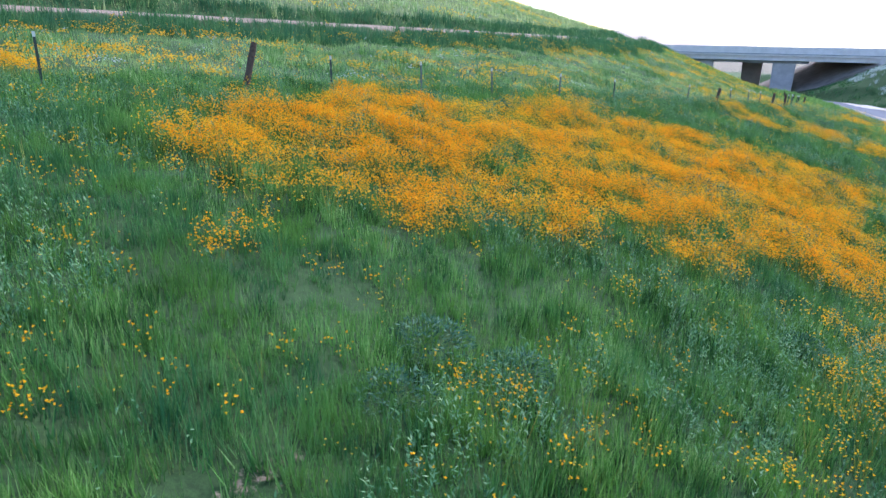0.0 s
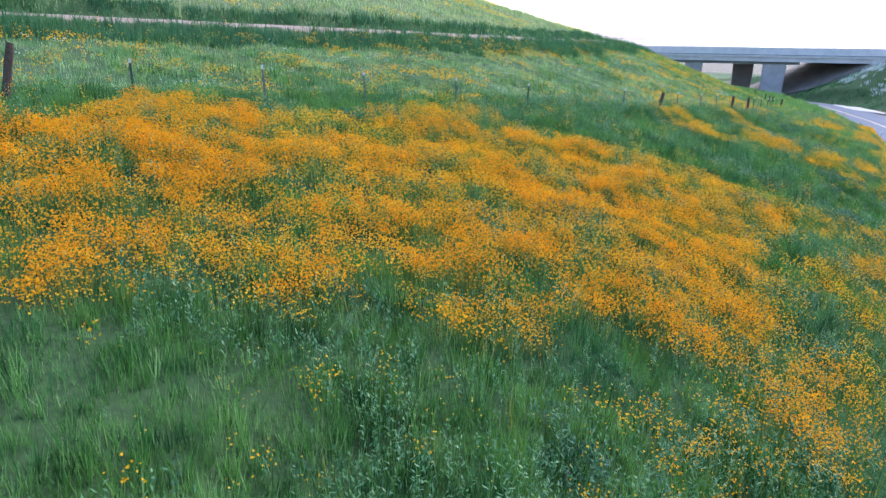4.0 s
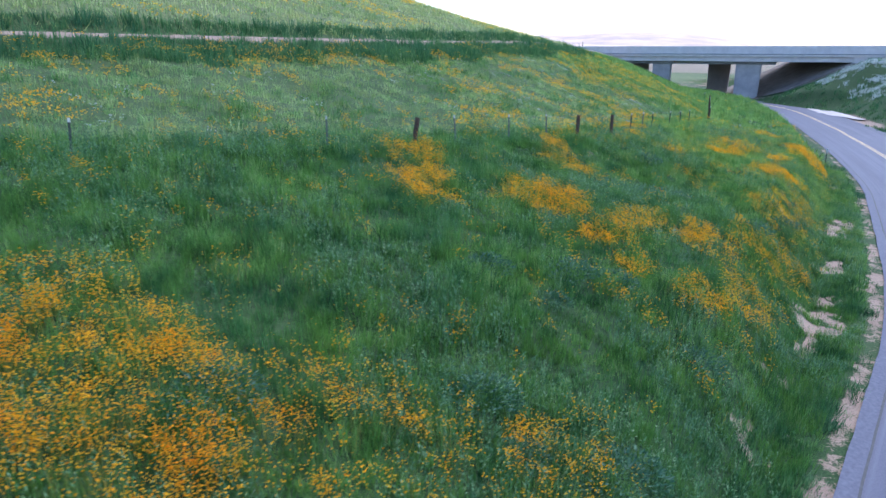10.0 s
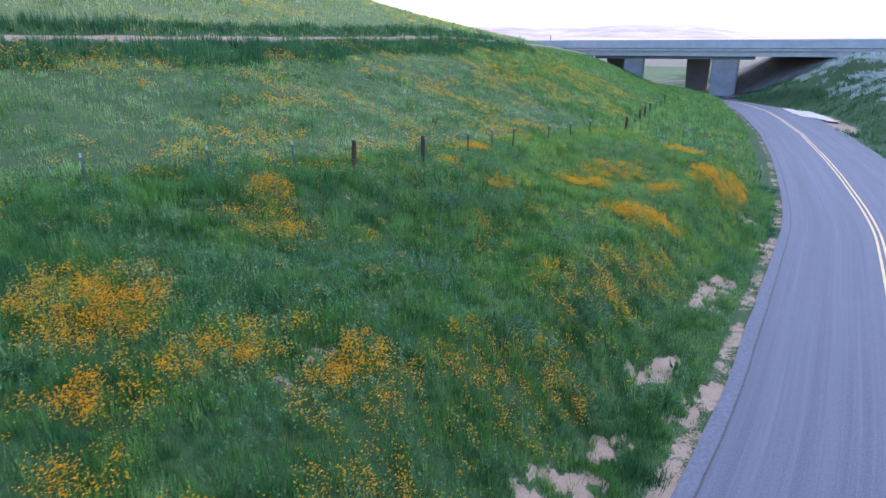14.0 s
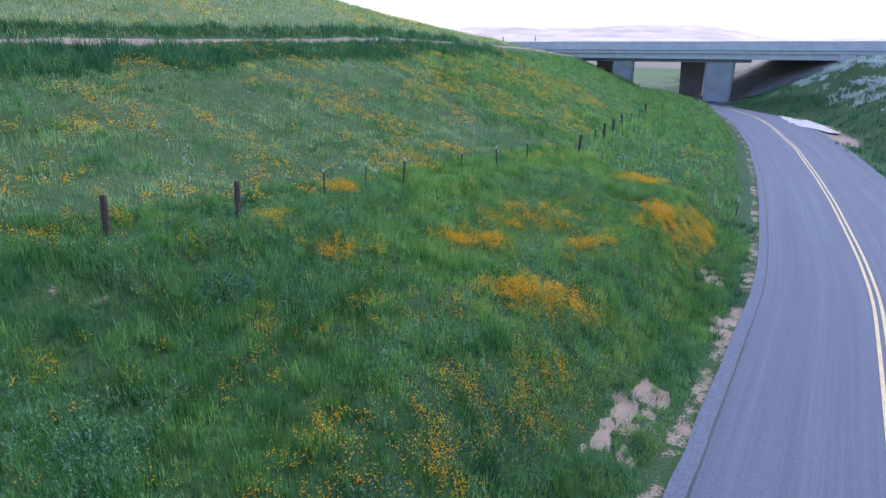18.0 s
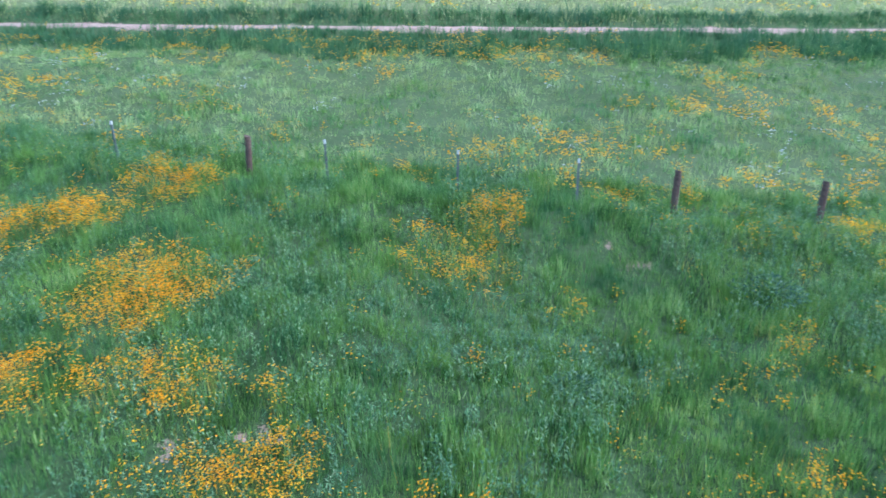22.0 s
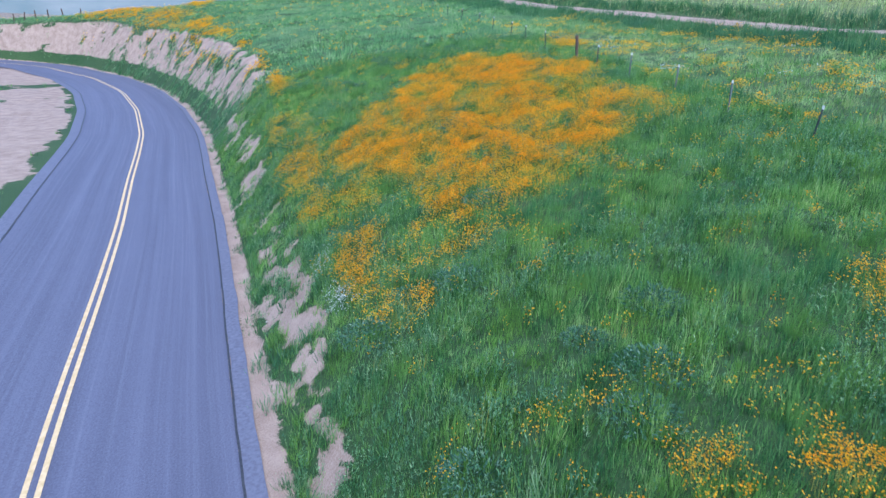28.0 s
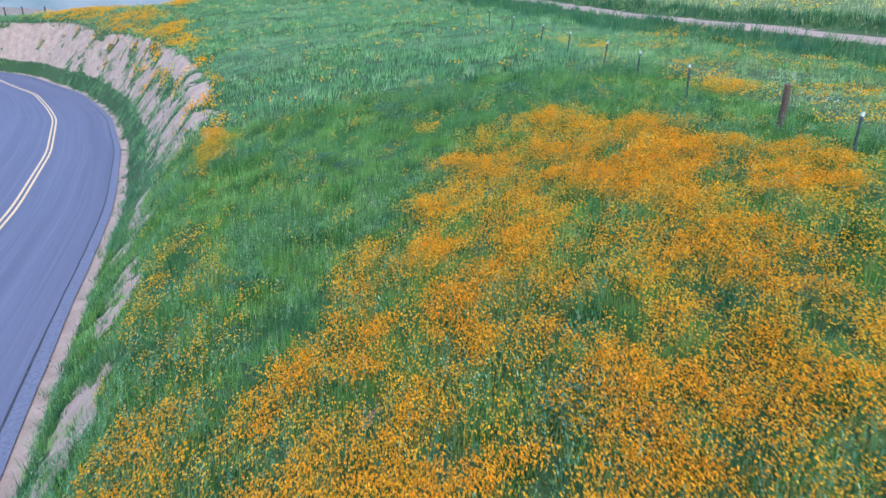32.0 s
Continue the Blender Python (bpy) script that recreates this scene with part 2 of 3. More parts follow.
BANDS = ((-24.7, -18.6, 4.0, 0.9), (-15.5, -16.7, 3.6, 0.8), (-36, -21.6, 8.0, 2.0), (-46, -24.5, 8.0, 2.4), (-57, -29.5, 9.0, 3.6), (-69, -38, 6.0, 6.0), (-70, -26, 7, 2.0), (-8, -15.2, 2.6, 0.6))


def inside(u, v, ring):
    """Distance into a closed outline, negative outside it."""
    far, odd = np.full(np.shape(u), 1e9), np.zeros(np.shape(u), bool)
    for (a, b), (c, d) in zip(ring, ring[1:] + ring[:1]):
        t = np.clip(((u - a) * (c - a) + (v - b) * (d - b)) / ((c - a) ** 2 + (d - b) ** 2), 0, 1)
        far = np.minimum(far, np.hypot(u - a - t * (c - a), v - b - t * (d - b)))
        odd ^= ((b > v) != (d > v)) & (u < (c - a) * (v - b) / (d - b + 1e-9) + a)
    return np.where(odd, far, -far)


def bloom(u, v):
    """How thick the orange flowers stand, 0 to 1."""
    n, m = fbm(u, v, 2.0, 50), fbm(u, v, 0.7, 60)
    f = np.zeros_like(u)
    p, q = u + 1.3 * (fbm(u, v, 1.6, 52) - 0.5), v + 1.0 * (fbm(u, v, 1.4, 54) - 0.5)
    for a, b, ra, rb, k in PATCHES:
        r = np.sqrt(((p - a) / ra) ** 2 + ((q - b) / rb) ** 2)
        f = np.maximum(f, k * smooth(r + (n - 0.5) * 1.1, 1.5, 0.7))
    for a, b, ra, rb, k in tuple(s + (0.62,) for s in SPOTS) + tuple(s + (0.85,) for s in BANDS):
        r = np.sqrt(((p - a) / ra) ** 2 + ((q - b) / rb) ** 2)
        f = np.maximum(f, k * smooth(r + (n - 0.5) * 1.5, 1.3, 0.5))
    f = np.maximum(f, smooth(inside(p, q, MEADOW) + 2.4 * (n - 0.5), -0.7, 0.8) * (0.3 + 0.7 * smooth(fbm(u, v * 1.5, 2.6, 57), 0.34, 0.5)))
    f = f * (0.22 + 0.78 * smooth(m + 0.35 * (n - 0.5), 0.38, 0.56))
    thin = 0.09 * smooth(m, 0.6, 0.7) * smooth(n, 0.45, 0.6) + 0.004
    return np.maximum(f, thin) * (v > edge(u) + 1.6)


# ---- materials ----
def material(name, rough=0.9):
    m = bpy.data.materials.new(name)
    m.use_nodes = True
    b = m.node_tree.nodes["Principled BSDF"]
    b.inputs["Roughness"].default_value = rough
    b.inputs["Specular IOR Level"].default_value = 0.25
    return m, m.node_tree, b


def node(nt, kind, **values):
    n = nt.nodes.new(kind)
    for k, v in values.items():
        n.inputs[k].default_value = v
    return n


def ramp(nt, source, stops):
    r = nt.nodes.new("ShaderNodeValToRGB")
    while len(r.color_ramp.elements) < len(stops):
        r.color_ramp.elements.new(0.5)
    for el, (p, c) in zip(r.color_ramp.elements, stops):
        el.position, el.color = p, (*c, 1)
    nt.links.new(source, r.inputs[0])
    return r.outputs[0]


def noise_of(nt, scale, detail=4, coords=None, rough=0.6):
    n = node(nt, "ShaderNodeTexNoise", Scale=scale, Detail=detail, Roughness=rough)
    if coords is None:
        coords = nt.nodes.new("ShaderNodeTexCoord").outputs["Object"]
    nt.links.new(coords, n.inputs["Vector"])
    return n.outputs[0]


def mix(nt, a, b, f, kind="MIX"):
    n = nt.nodes.new("ShaderNodeMix")
    n.data_type, n.blend_type = "RGBA", kind
    for s, i in ((f, 0), (a, 6), (b, 7)):
        if isinstance(s, (int, float)):
            n.inputs[i].default_value = s
        elif isinstance(s, tuple):
            n.inputs[i].default_value = (*s, 1)
        else:
            nt.links.new(s, n.inputs[i])
    return n.outputs[2]


def bump(nt, b, height_socket, strength, distance):
    n = node(nt, "ShaderNodeBump", Strength=strength, Distance=distance)
    nt.links.new(height_socket, n.inputs["Height"])
    nt.links.new(n.outputs[0], b.inputs["Normal"])


def plain(name, low, high, scale, rough=0.85, bumps=0.3, depth=0.01, metal=0.0):
    m, nt, b = material(name, rough)
    n = noise_of(nt, scale, 6)
    nt.links.new(ramp(nt, n, ((0.3, low), (0.7, high))), b.inputs["Base Color"])
    b.inputs["Metallic"].default_value = metal
    bump(nt, b, n, bumps, depth)
    return m


def leafy(name, colours, patch, second, share=0.5, third=None, through_light=0.28):
    """Leaf colours that vary from blade to blade and from patch to patch."""
    m, nt, b = material(name, 0.65)
    g = nt.nodes.new("ShaderNodeNewGeometry")
    k = len(colours) - 1
    at = nt.nodes.new("ShaderNodeAttribute")
    at.attribute_name = "tone"
    t = nt.nodes.new("ShaderNodeMix")
    t.inputs[0].default_value = 0.5
    nt.links.new(at.outputs["Fac"], t.inputs[2])
    nt.links.new(g.outputs["Random Per Island"], t.inputs[3])
    col = ramp(nt, t.outputs[0], [(0.12 + 0.76 * i / k, c) for i, c in enumerate(colours)])
    for tone, scale, most in ((second, patch, share), (third, patch * 3.3, 0.55)):
        if tone:
            f = node(nt, "ShaderNodeMapRange", **{"From Min": 0.45, "From Max": 0.62, "To Max": most})
            nt.links.new(noise_of(nt, scale, 3), f.inputs[0])
            col = mix(nt, col, tone, f.outputs[0])
    nt.links.new(col, b.inputs["Base Color"])
    tr = nt.nodes.new("ShaderNodeBsdfTranslucent")
    nt.links.new(col, tr.inputs[0])
    ms = nt.nodes.new("ShaderNodeMixShader")
    ms.inputs[0].default_value = through_light
    nt.links.new(b.outputs[0], ms.inputs[1])
    nt.links.new(tr.outputs[0], ms.inputs[2])
    nt.links.new(ms.outputs[0], nt.nodes["Material Output"].inputs[0])
    return m


GRASS = leafy("meadow_grass", ((0.010, 0.034, 0.009), (0.048, 0.14, 0.026), (0.165, 0.35, 0.064), (0.36, 0.50, 0.17)), 0.35, (0.05, 0.17, 0.075), 0.55, (0.18, 0.34, 0.055))
GRASS_DRY = leafy("pasture_grass", ((0.07, 0.15, 0.045), (0.20, 0.37, 0.105), (0.39, 0.54, 0.19), (0.58, 0.66, 0.32)), 0.28, (0.055, 0.17, 0.07), 0.65, (0.40, 0.43, 0.15), 0.4)
GRASS_MID = leafy("bank_grass", ((0.03, 0.085, 0.02), (0.11, 0.25, 0.05), (0.27, 0.47, 0.10), (0.48, 0.60, 0.22)), 0.3, (0.09, 0.26, 0.09), 0.5, (0.34, 0.44, 0.09), 0.35)
GRASS_HILL = leafy("hill_grass", ((0.12, 0.20, 0.06), (0.26, 0.38, 0.12), (0.46, 0.55, 0.20), (0.70, 0.68, 0.36)), 0.12, (0.24, 0.38, 0.17), 0.5, (0.52, 0.50, 0.20), 0.42)
GRASS_SPUR = leafy("spur_grass", ((0.03, 0.085, 0.022), (0.11, 0.26, 0.065), (0.23, 0.43, 0.125), (0.50, 0.60, 0.31)), 0.12, (0.26, 0.36, 0.19), 0.5, (0.10, 0.25, 0.11), 0.35)
GRASS_DARK = leafy("rank_grass", ((0.026, 0.085, 0.034), (0.06, 0.165, 0.055), (0.10, 0.23, 0.075), (0.19, 0.30, 0.11)), 0.4, (0.055, 0.155, 0.085), 0.5, None, 0.4)
STEM = leafy("flower_stem", ((0.10, 0.15, 0.03), (0.22, 0.24, 0.045), (0.36, 0.32, 0.06), (0.50, 0.40, 0.09)), 0.4, (0.20, 0.24, 0.05))
FORB = leafy("forb_leaf", ((0.022, 0.07, 0.03), (0.06, 0.16, 0.06), (0.13, 0.26, 0.10), (0.30, 0.42, 0.21)), 0.5, (0.06, 0.16, 0.085))
SAGE = leafy("sage_leaf", ((0.026, 0.075, 0.04), (0.05, 0.13, 0.068), (0.10, 0.20, 0.115), (0.20, 0.29, 0.19)), 0.6, (0.045, 0.12, 0.07))
ORANGE = leafy("orange_petal", ((0.88, 0.31, 0.004), (0.93, 0.43, 0.008), (0.94, 0.52, 0.012), (0.94, 0.61, 0.03)), 0.25, (0.90, 0.38, 0.005), 0.4, None, 0.42)
YELLOW = leafy("yellow_petal", ((0.84, 0.46, 0.02), (0.88, 0.58, 0.05), (0.90, 0.68, 0.12)), 0.5, (0.86, 0.52, 0.05), 0.5, None, 0.42)
GOLD = leafy("golden_petal", ((0.88, 0.40, 0.01), (0.90, 0.50, 0.03), (0.90, 0.62, 0.08)), 0.5, (0.88, 0.42, 0.02), 0.5, None, 0.42)
WHITE = leafy("white_petal", ((0.55, 0.58, 0.55), (0.7, 0.72, 0.7)), 0.5, (0.6, 0.65, 0.6))


def ground_material():
    m, nt, b = material("ground", 0.95)
    tc = nt.nodes.new("ShaderNodeTexCoord").outputs["Object"]
    at = nt.nodes.new("ShaderNodeAttribute")
    at.attribute_name = "bare"
    big, small = noise_of(nt, 0.12, 4, tc), noise_of(nt, 16.0, 6, tc, 0.75)
    soil = mix(nt, ramp(nt, noise_of(nt, 1.4, 6, tc), ((0.3, (0.22, 0.14, 0.095)), (0.7, (0.39, 0.275, 0.2)))),
               ramp(nt, noise_of(nt, 30, 2, tc), ((0.35, (0.13, 0.10, 0.08)), (0.65, (0.46, 0.39, 0.33)))), 0.25)
    # turf is darkened so the gaps between grass tufts look shaded
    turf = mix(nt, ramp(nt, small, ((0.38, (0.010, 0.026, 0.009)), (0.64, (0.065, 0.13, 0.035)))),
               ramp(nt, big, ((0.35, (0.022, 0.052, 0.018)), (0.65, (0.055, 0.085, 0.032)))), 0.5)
    dry = nt.nodes.new("ShaderNodeAttribute")
    dry.attribute_name = "dry"
    thatch = ramp(nt, noise_of(nt, 5.0, 6, tc, 0.7), ((0.36, (0.075, 0.11, 0.035)), (0.62, (0.32, 0.33, 0.14))))
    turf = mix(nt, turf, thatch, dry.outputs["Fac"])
    f = nt.nodes.new("ShaderNodeMath")
    f.operation = "MULTIPLY_ADD"
    blend = mix(nt, noise_of(nt, 2.4, 4, tc), small, 0.5)
    nt.links.new(blend, f.inputs[0])
    f.inputs[1].default_value = 1.9
    nt.links.new(at.outputs["Fac"], f.inputs[2])
    s = node(nt, "ShaderNodeMapRange", **{"From Min": 1.33, "From Max": 1.46})
    nt.links.new(f.outputs[0], s.inputs[0])
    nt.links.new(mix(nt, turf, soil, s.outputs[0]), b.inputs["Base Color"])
    bump(nt, b, mix(nt, small, noise_of(nt, 1.6, 5, tc), 0.6), 0.7, 0.05)
    return m


def asphalt_material():
    m, nt, b = material("asphalt", 0.75)
    uvs = nt.nodes.new("ShaderNodeUVMap").outputs[0]
    mp = node(nt, "ShaderNodeMapping", Scale=(0.03, 2.2, 1.0))
    nt.links.new(uvs, mp.inputs[0])
    streak = noise_of(nt, 1.0, 4, mp.outputs[0])
    patchy, fine = noise_of(nt, 0.35, 5), noise_of(nt, 26, 5, None, 0.8)
    col = mix(nt, ramp(nt, streak, ((0.38, (0.060, 0.060, 0.090)), (0.64, (0.140, 0.140, 0.190)))),
              ramp(nt, patchy, ((0.3, (0.085, 0.085, 0.125)), (0.7, (0.125, 0.125, 0.175)))), 0.32)
    mp = node(nt, "ShaderNodeMapping", Scale=(0.05, 9.0, 1.0))
    nt.links.new(uvs, mp.inputs[0])
    col = mix(nt, col, ramp(nt, noise_of(nt, 1.0, 5, mp.outputs[0], 0.7), ((0.50, (0.085, 0.085, 0.125)), (0.70, (0.24, 0.24, 0.29)))), 0.3)
    col = mix(nt, col, ramp(nt, fine, ((0.3, (0.04, 0.04, 0.06)), (0.7, (0.20, 0.20, 0.24)))), 0.45)
    nt.links.new(col, b.inputs["Base Color"])
    bump(nt, b, fine, 0.25, 0.004)
    return m


GROUND, ASPHALT = ground_material(), asphalt_material()
TAR = plain("tar", (0.03, 0.03, 0.035), (0.06, 0.06, 0.065), 8, 0.6)
DIKE = plain("worn_asphalt", (0.095, 0.095, 0.125), (0.155, 0.155, 0.195), 11.0, 0.85, 0.15)
PAINT = plain("road_paint", (0.52, 0.35, 0.15), (0.70, 0.52, 0.28), 6, 0.6, 0.1)
CONCRETE = plain("concrete", (0.68, 0.58, 0.555), (0.84, 0.73, 0.70), 0.8, 0.85, 0.2)
CONCRETE_DARK = plain("stained_concrete", (0.26, 0.24, 0.24), (0.42, 0.39, 0.38), 0.6, 0.9, 0.2)
COLUMN = plain("column_concrete", (0.40, 0.345, 0.33), (0.58, 0.51, 0.49), 0.5, 0.85, 0.2)
PAVING = plain("dusty_paving", (0.20, 0.16, 0.14), (0.33, 0.27, 0.23), 0.7, 0.95, 0.3)
WOOD = plain("weathered_wood", (0.055, 0.035, 0.026), (0.15, 0.10, 0.075), 14, 0.9, 0.6)
STEEL = plain("painted_steel", (0.025, 0.035, 0.03), (0.06, 0.075, 0.065), 10, 0.6, 0.2)
STEEL_WHITE = plain("white_enamel", (0.45, 0.46, 0.43), (0.62, 0.62, 0.58), 10, 0.5, 0.1)
GRAVEL = plain("pale_gravel", (0.42, 0.36, 0.33), (0.64, 0.57, 0.53), 2.2, 0.95, 0.5, 0.03)
STEEL_PALE = plain("galvanised_steel", (0.07, 0.085, 0.075), (0.15, 0.17, 0.155), 9, 0.55, 0.2)
ROCK = plain("pale_rock", (0.30, 0.26, 0.22), (0.56, 0.50, 0.45), 2.5, 0.9, 0.6, 0.05)
# haze is painted into both colours, and warm low sun into FAR
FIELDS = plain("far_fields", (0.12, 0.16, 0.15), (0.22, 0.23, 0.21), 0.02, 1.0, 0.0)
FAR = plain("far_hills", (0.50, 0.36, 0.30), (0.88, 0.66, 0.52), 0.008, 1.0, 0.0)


# ---- helpers of the place ----
def solid(name, verts, faces, mats):
    """A mesh out of numpy arrays; all faces have as many corners as the first."""
    me = bpy.data.meshes.new(name)
    verts, faces = np.asarray(verts, np.float32), np.asarray(faces, np.int32)
    k = faces.shape[1]
    me.vertices.add(len(verts))
    me.vertices.foreach_set("co", verts.ravel())
    me.loops.add(faces.size)
    me.loops.foreach_set("vertex_index", faces.ravel())
    me.polygons.add(len(faces))
    me.polygons.foreach_set("loop_start", np.arange(0, faces.size, k, dtype=np.int32))
    for m in mats:
        me.materials.append(m)
    me.update(calc_edges=True)
    return me


def part(name, bm, mat, parent=None, label=""):
    me = bpy.data.meshes.new(name)
    bm.to_mesh(me)
    bm.free()
    me.materials.append(mat)
    ob = new(name, me)
    ob.parent = parent
    return tagged(ob, label)


def block(sx, sy, sz, at=(0, 0, 0), bevel=0.0, bm=None):
    bm = bm or bmesh.new()
    made = bmesh.ops.create_cube(bm, size=1, matrix=Matrix.Translation(at) @ Matrix.Diagonal((sx, sy, sz, 1)))
    if bevel:
        es = list({e for v in made["verts"] for e in v.link_edges})
        bmesh.ops.bevel(bm, geom=es, offset=bevel, segments=1, affect="EDGES")
    return bm


# ---- the ground, one sheet to the horizon ----
def steps(*spans):
    out = []
    for a, b, n in spans:
        out += list(np.linspace(a, b, n, endpoint=False))
    return np.array(out + [spans[-1][1]])


us = steps((-2500, -300, 10), (-300, -90, 20), (-90, -50, 50), (-50, 70, 430), (70, 130, 70), (130, 300, 40), (300, 3000, 14))
ws = steps((-2500, -150, 12), (-150, -40, 30), (-40, -8.5, 50), (-8.5, 0, 5), (0, 6, 46), (6, 48, 80), (48, 120, 36), (120, 400, 14), (400, 2500, 8))
UU, WW = np.meshgrid(us, ws, indexing="ij")
VV = WW + edge(UU)
XX, YY = xy(UU, VV)
ZZ = height(UU, VV)
idx = np.arange(UU.size).reshape(UU.shape)
faces = np.stack([idx[:-1, :-1], idx[1:, :-1], idx[1:, 1:], idx[:-1, 1:]], -1).reshape(-1, 4)
gm = solid("ground", np.stack([XX, YY, ZZ], -1).reshape(-1, 3), faces, [GROUND])
gm.attributes.new("bare", "FLOAT", "POINT").data.foreach_set("value", bareness(UU, VV).ravel().astype(np.float32))
dryness = 0.12 * smooth(VV - fence_v(UU), 0.5, 3) + 0.4 * smooth(VV - track_v(UU), 2, 4)
gm.attributes.new("dry", "FLOAT", "POINT").data.foreach_set("value", dryness.ravel().astype(np.float32))
gm.polygons.foreach_set("use_smooth", np.ones(len(faces), bool))
tagged(new("ground", gm), "green spring hillside with bare soil scars and a dirt track", "hillside", kind="structure")


# ---- road ----
def along():
    """Points of the road's inner edge at even steps, with the outward normal."""
    u = np.linspace(-81.5, 170, 760)
    x, y = xy(u, edge(u))
    for _ in range(30):
        x[1:-1], y[1:-1] = (x[:-2] + 2 * x[1:-1] + x[2:]) / 4, (y[:-2] + 2 * y[1:-1] + y[2:]) / 4
    dx, dy = np.gradient(x), np.gradient(y)
    n = np.hypot(dx, dy)
    return u, x, y, dy / n, -dx / n, np.concatenate([[0], np.cumsum(np.hypot(np.diff(x), np.diff(y)))])


RU, RX, RY, NX, NY, RS = along()


def strip(name, a, b, za, zb, mat, label, kind="structure", category="road", ragged=0.0):
    """A ribbon along the road between the offsets a and b from its inner edge."""
    zr = road_z(RU)
    rows = [(a, za), (b, zb)]
    worn = ragged * (fbm(RS, RS * 0 + a, 1.6, 31) - 0.5)
    v = np.concatenate([np.stack([RX + NX * (o + worn), RY + NY * (o + worn), zr + z], -1) for o, z in rows])
    n = len(RU)
    f = np.array([(i, i + n, i + n + 1, i + 1) for i in range(n - 1)])
    me = solid(name, v, f, [mat])
    uvl = me.uv_layers.new(name="uv")
    co = np.concatenate([np.stack([RS, np.full(n, a)], -1), np.stack([RS, np.full(n, b)], -1)])
    uvl.data.foreach_set("uv", co[f.ravel()].ravel().astype(np.float32))
    me.polygons.foreach_set("use_smooth", np.ones(len(f), bool))
    return tagged(new(name, me), label, category, kind=kind)


road = strip("road", 0.62, 7.7, 0.0, -0.02, ASPHALT, "worn grey asphalt road with faint wheel streaks")
joint = strip("road_joint", 0.57, 0.62, 0.008, 0.008, TAR, "dark tarred joint along the road edge", ragged=0.06)
dike = strip("road_shoulder", 0.22, 0.58, 0.035, 0.0, DIKE, "pale worn asphalt shoulder beside the bank", ragged=0.09)
outer = strip("road_shoulder_outer", 7.7, 8.3, -0.018, -0.05, DIKE, "pale worn asphalt shoulder beside the pull-out")
joint2 = strip("road_joint_outer", 7.64, 7.72, -0.012, -0.012, TAR, "dark tarred joint along the outer road edge", ragged=0.06)
for a in (3.86, 4.08):
    line = strip("centre_line", a, a + 0.10, 0.004, 0.004, PAINT, "worn yellow painted centre line", category="road marking")


def apron():
    """A pale gravel apron that spreads over the outer lane of the bend."""
    k = np.where((RU > 104) & (RU < 121))[0]
    t = np.linspace(0, 1, len(k))
    inner = 9.2 - 2.6 * np.sin(np.pi * t) + 1.5 * (fbm(RS[k], RS[k] * 0, 2.0, 37) - 0.5)
    rows = [np.stack([RX[k] + NX[k] * o, RY[k] + NY[k] * o, road_z(RU[k]) + z], -1) for o, z in ((inner, 0.006), (inner + 0.4, 0.03), (np.full(len(k), 9.3), 0.03), (np.full(len(k), 10.5), -0.1))]
    n = len(k)
    f = [(r * n + i, (r + 1) * n + i, (r + 1) * n + i + 1, r * n + i + 1) for r in range(3) for i in range(n - 1)]
    return tagged(new("gravel_apron", solid("gravel_apron", np.concatenate(rows), f, [GRAVEL])), "pale gravel apron beside the road bend", "gravel", kind="structure")


apron()

# ---- fence ----
def wooden_post(h=1.35, r=0.085):
    bm = bmesh.new()
    made = bmesh.ops.create_cone(bm, cap_ends=True, segments=9, radius1=r * 1.08, radius2=r * 0.9, depth=h)
    bmesh.ops.translate(bm, vec=(0, 0, h / 2 - 0.2), verts=bm.verts)
    bmesh.ops.subdivide_edges(bm, edges=[e for e in bm.edges if abs(e.verts[0].co.z - e.verts[1].co.z) > 0.1], cuts=5)
    for v in bm.verts:
        q = noise.noise(v.co * 5) * 0.02
        v.co.x += q
        v.co.y += noise.noise(v.co * 6 + Vector((3, 1, 0))) * 0.02
        if v.co.z > h - 0.25:
            v.co.z += q * 2
    return part("wooden_fence_post", bm, WOOD)


def steel_post(h=1.3, paint=None):
    base = new("steel_fence_post")
    bm = block(0.05, 0.012, h, (0, 0, h / 2 - 0.15))
    block(0.012, 0.045, h, (0, 0.022, h / 2 - 0.15), bm=bm)
    for k in range(6):
        block(0.016, 0.012, 0.02, (0, -0.01, 0.2 + 0.14 * k), bm=bm)
    part("stake", bm, paint or STEEL, base)
    bm = block(0.054, 0.016, 0.10, (0, 0, h - 0.20))
    block(0.016, 0.048, 0.10, (0, 0.024, h - 0.20), bm=bm)
    part("tip", bm, STEEL_WHITE, base, "white painted tip")
    return base


def stand(thing, u, v, lean_x=0.0, lean_y=0.0, turn=0.0, first=False, up=0.0, level=None):
    x, y = xy(u, v)
    m = pose(x, y, (float(height(u, v)) if level is None else level) + up, lean_x, lean_y, turn)
    if first:
        thing.matrix_basis = m
        return thing
    return copy_thing(thing, m)


wood = tagged(wooden_post(), "dark weathered leaning wooden fence post in tall grass", "fence post", "hillside fence posts")
stake = tagged(steel_post(), "thin dark steel fence stake with a white tip", "fence stake", "hillside fence stakes")
pale = tagged(steel_post(1.34, STEEL_PALE), "pale galvanised steel fence stake with a white tip", "fence stake", "pale fence stakes")
lean = random.Random(4)
firsts = {"w": True, "s": True, "p": True}
WOODEN = ((1.8, 3, 14), (28.6, 2, 9), (38.7, 1, 2), (42.0, -2, 1), (64.7, 1, 4), (72.0, 2, -3), (75.2, 1, 2), (79.2, -2, 3), (94, -2, 5))
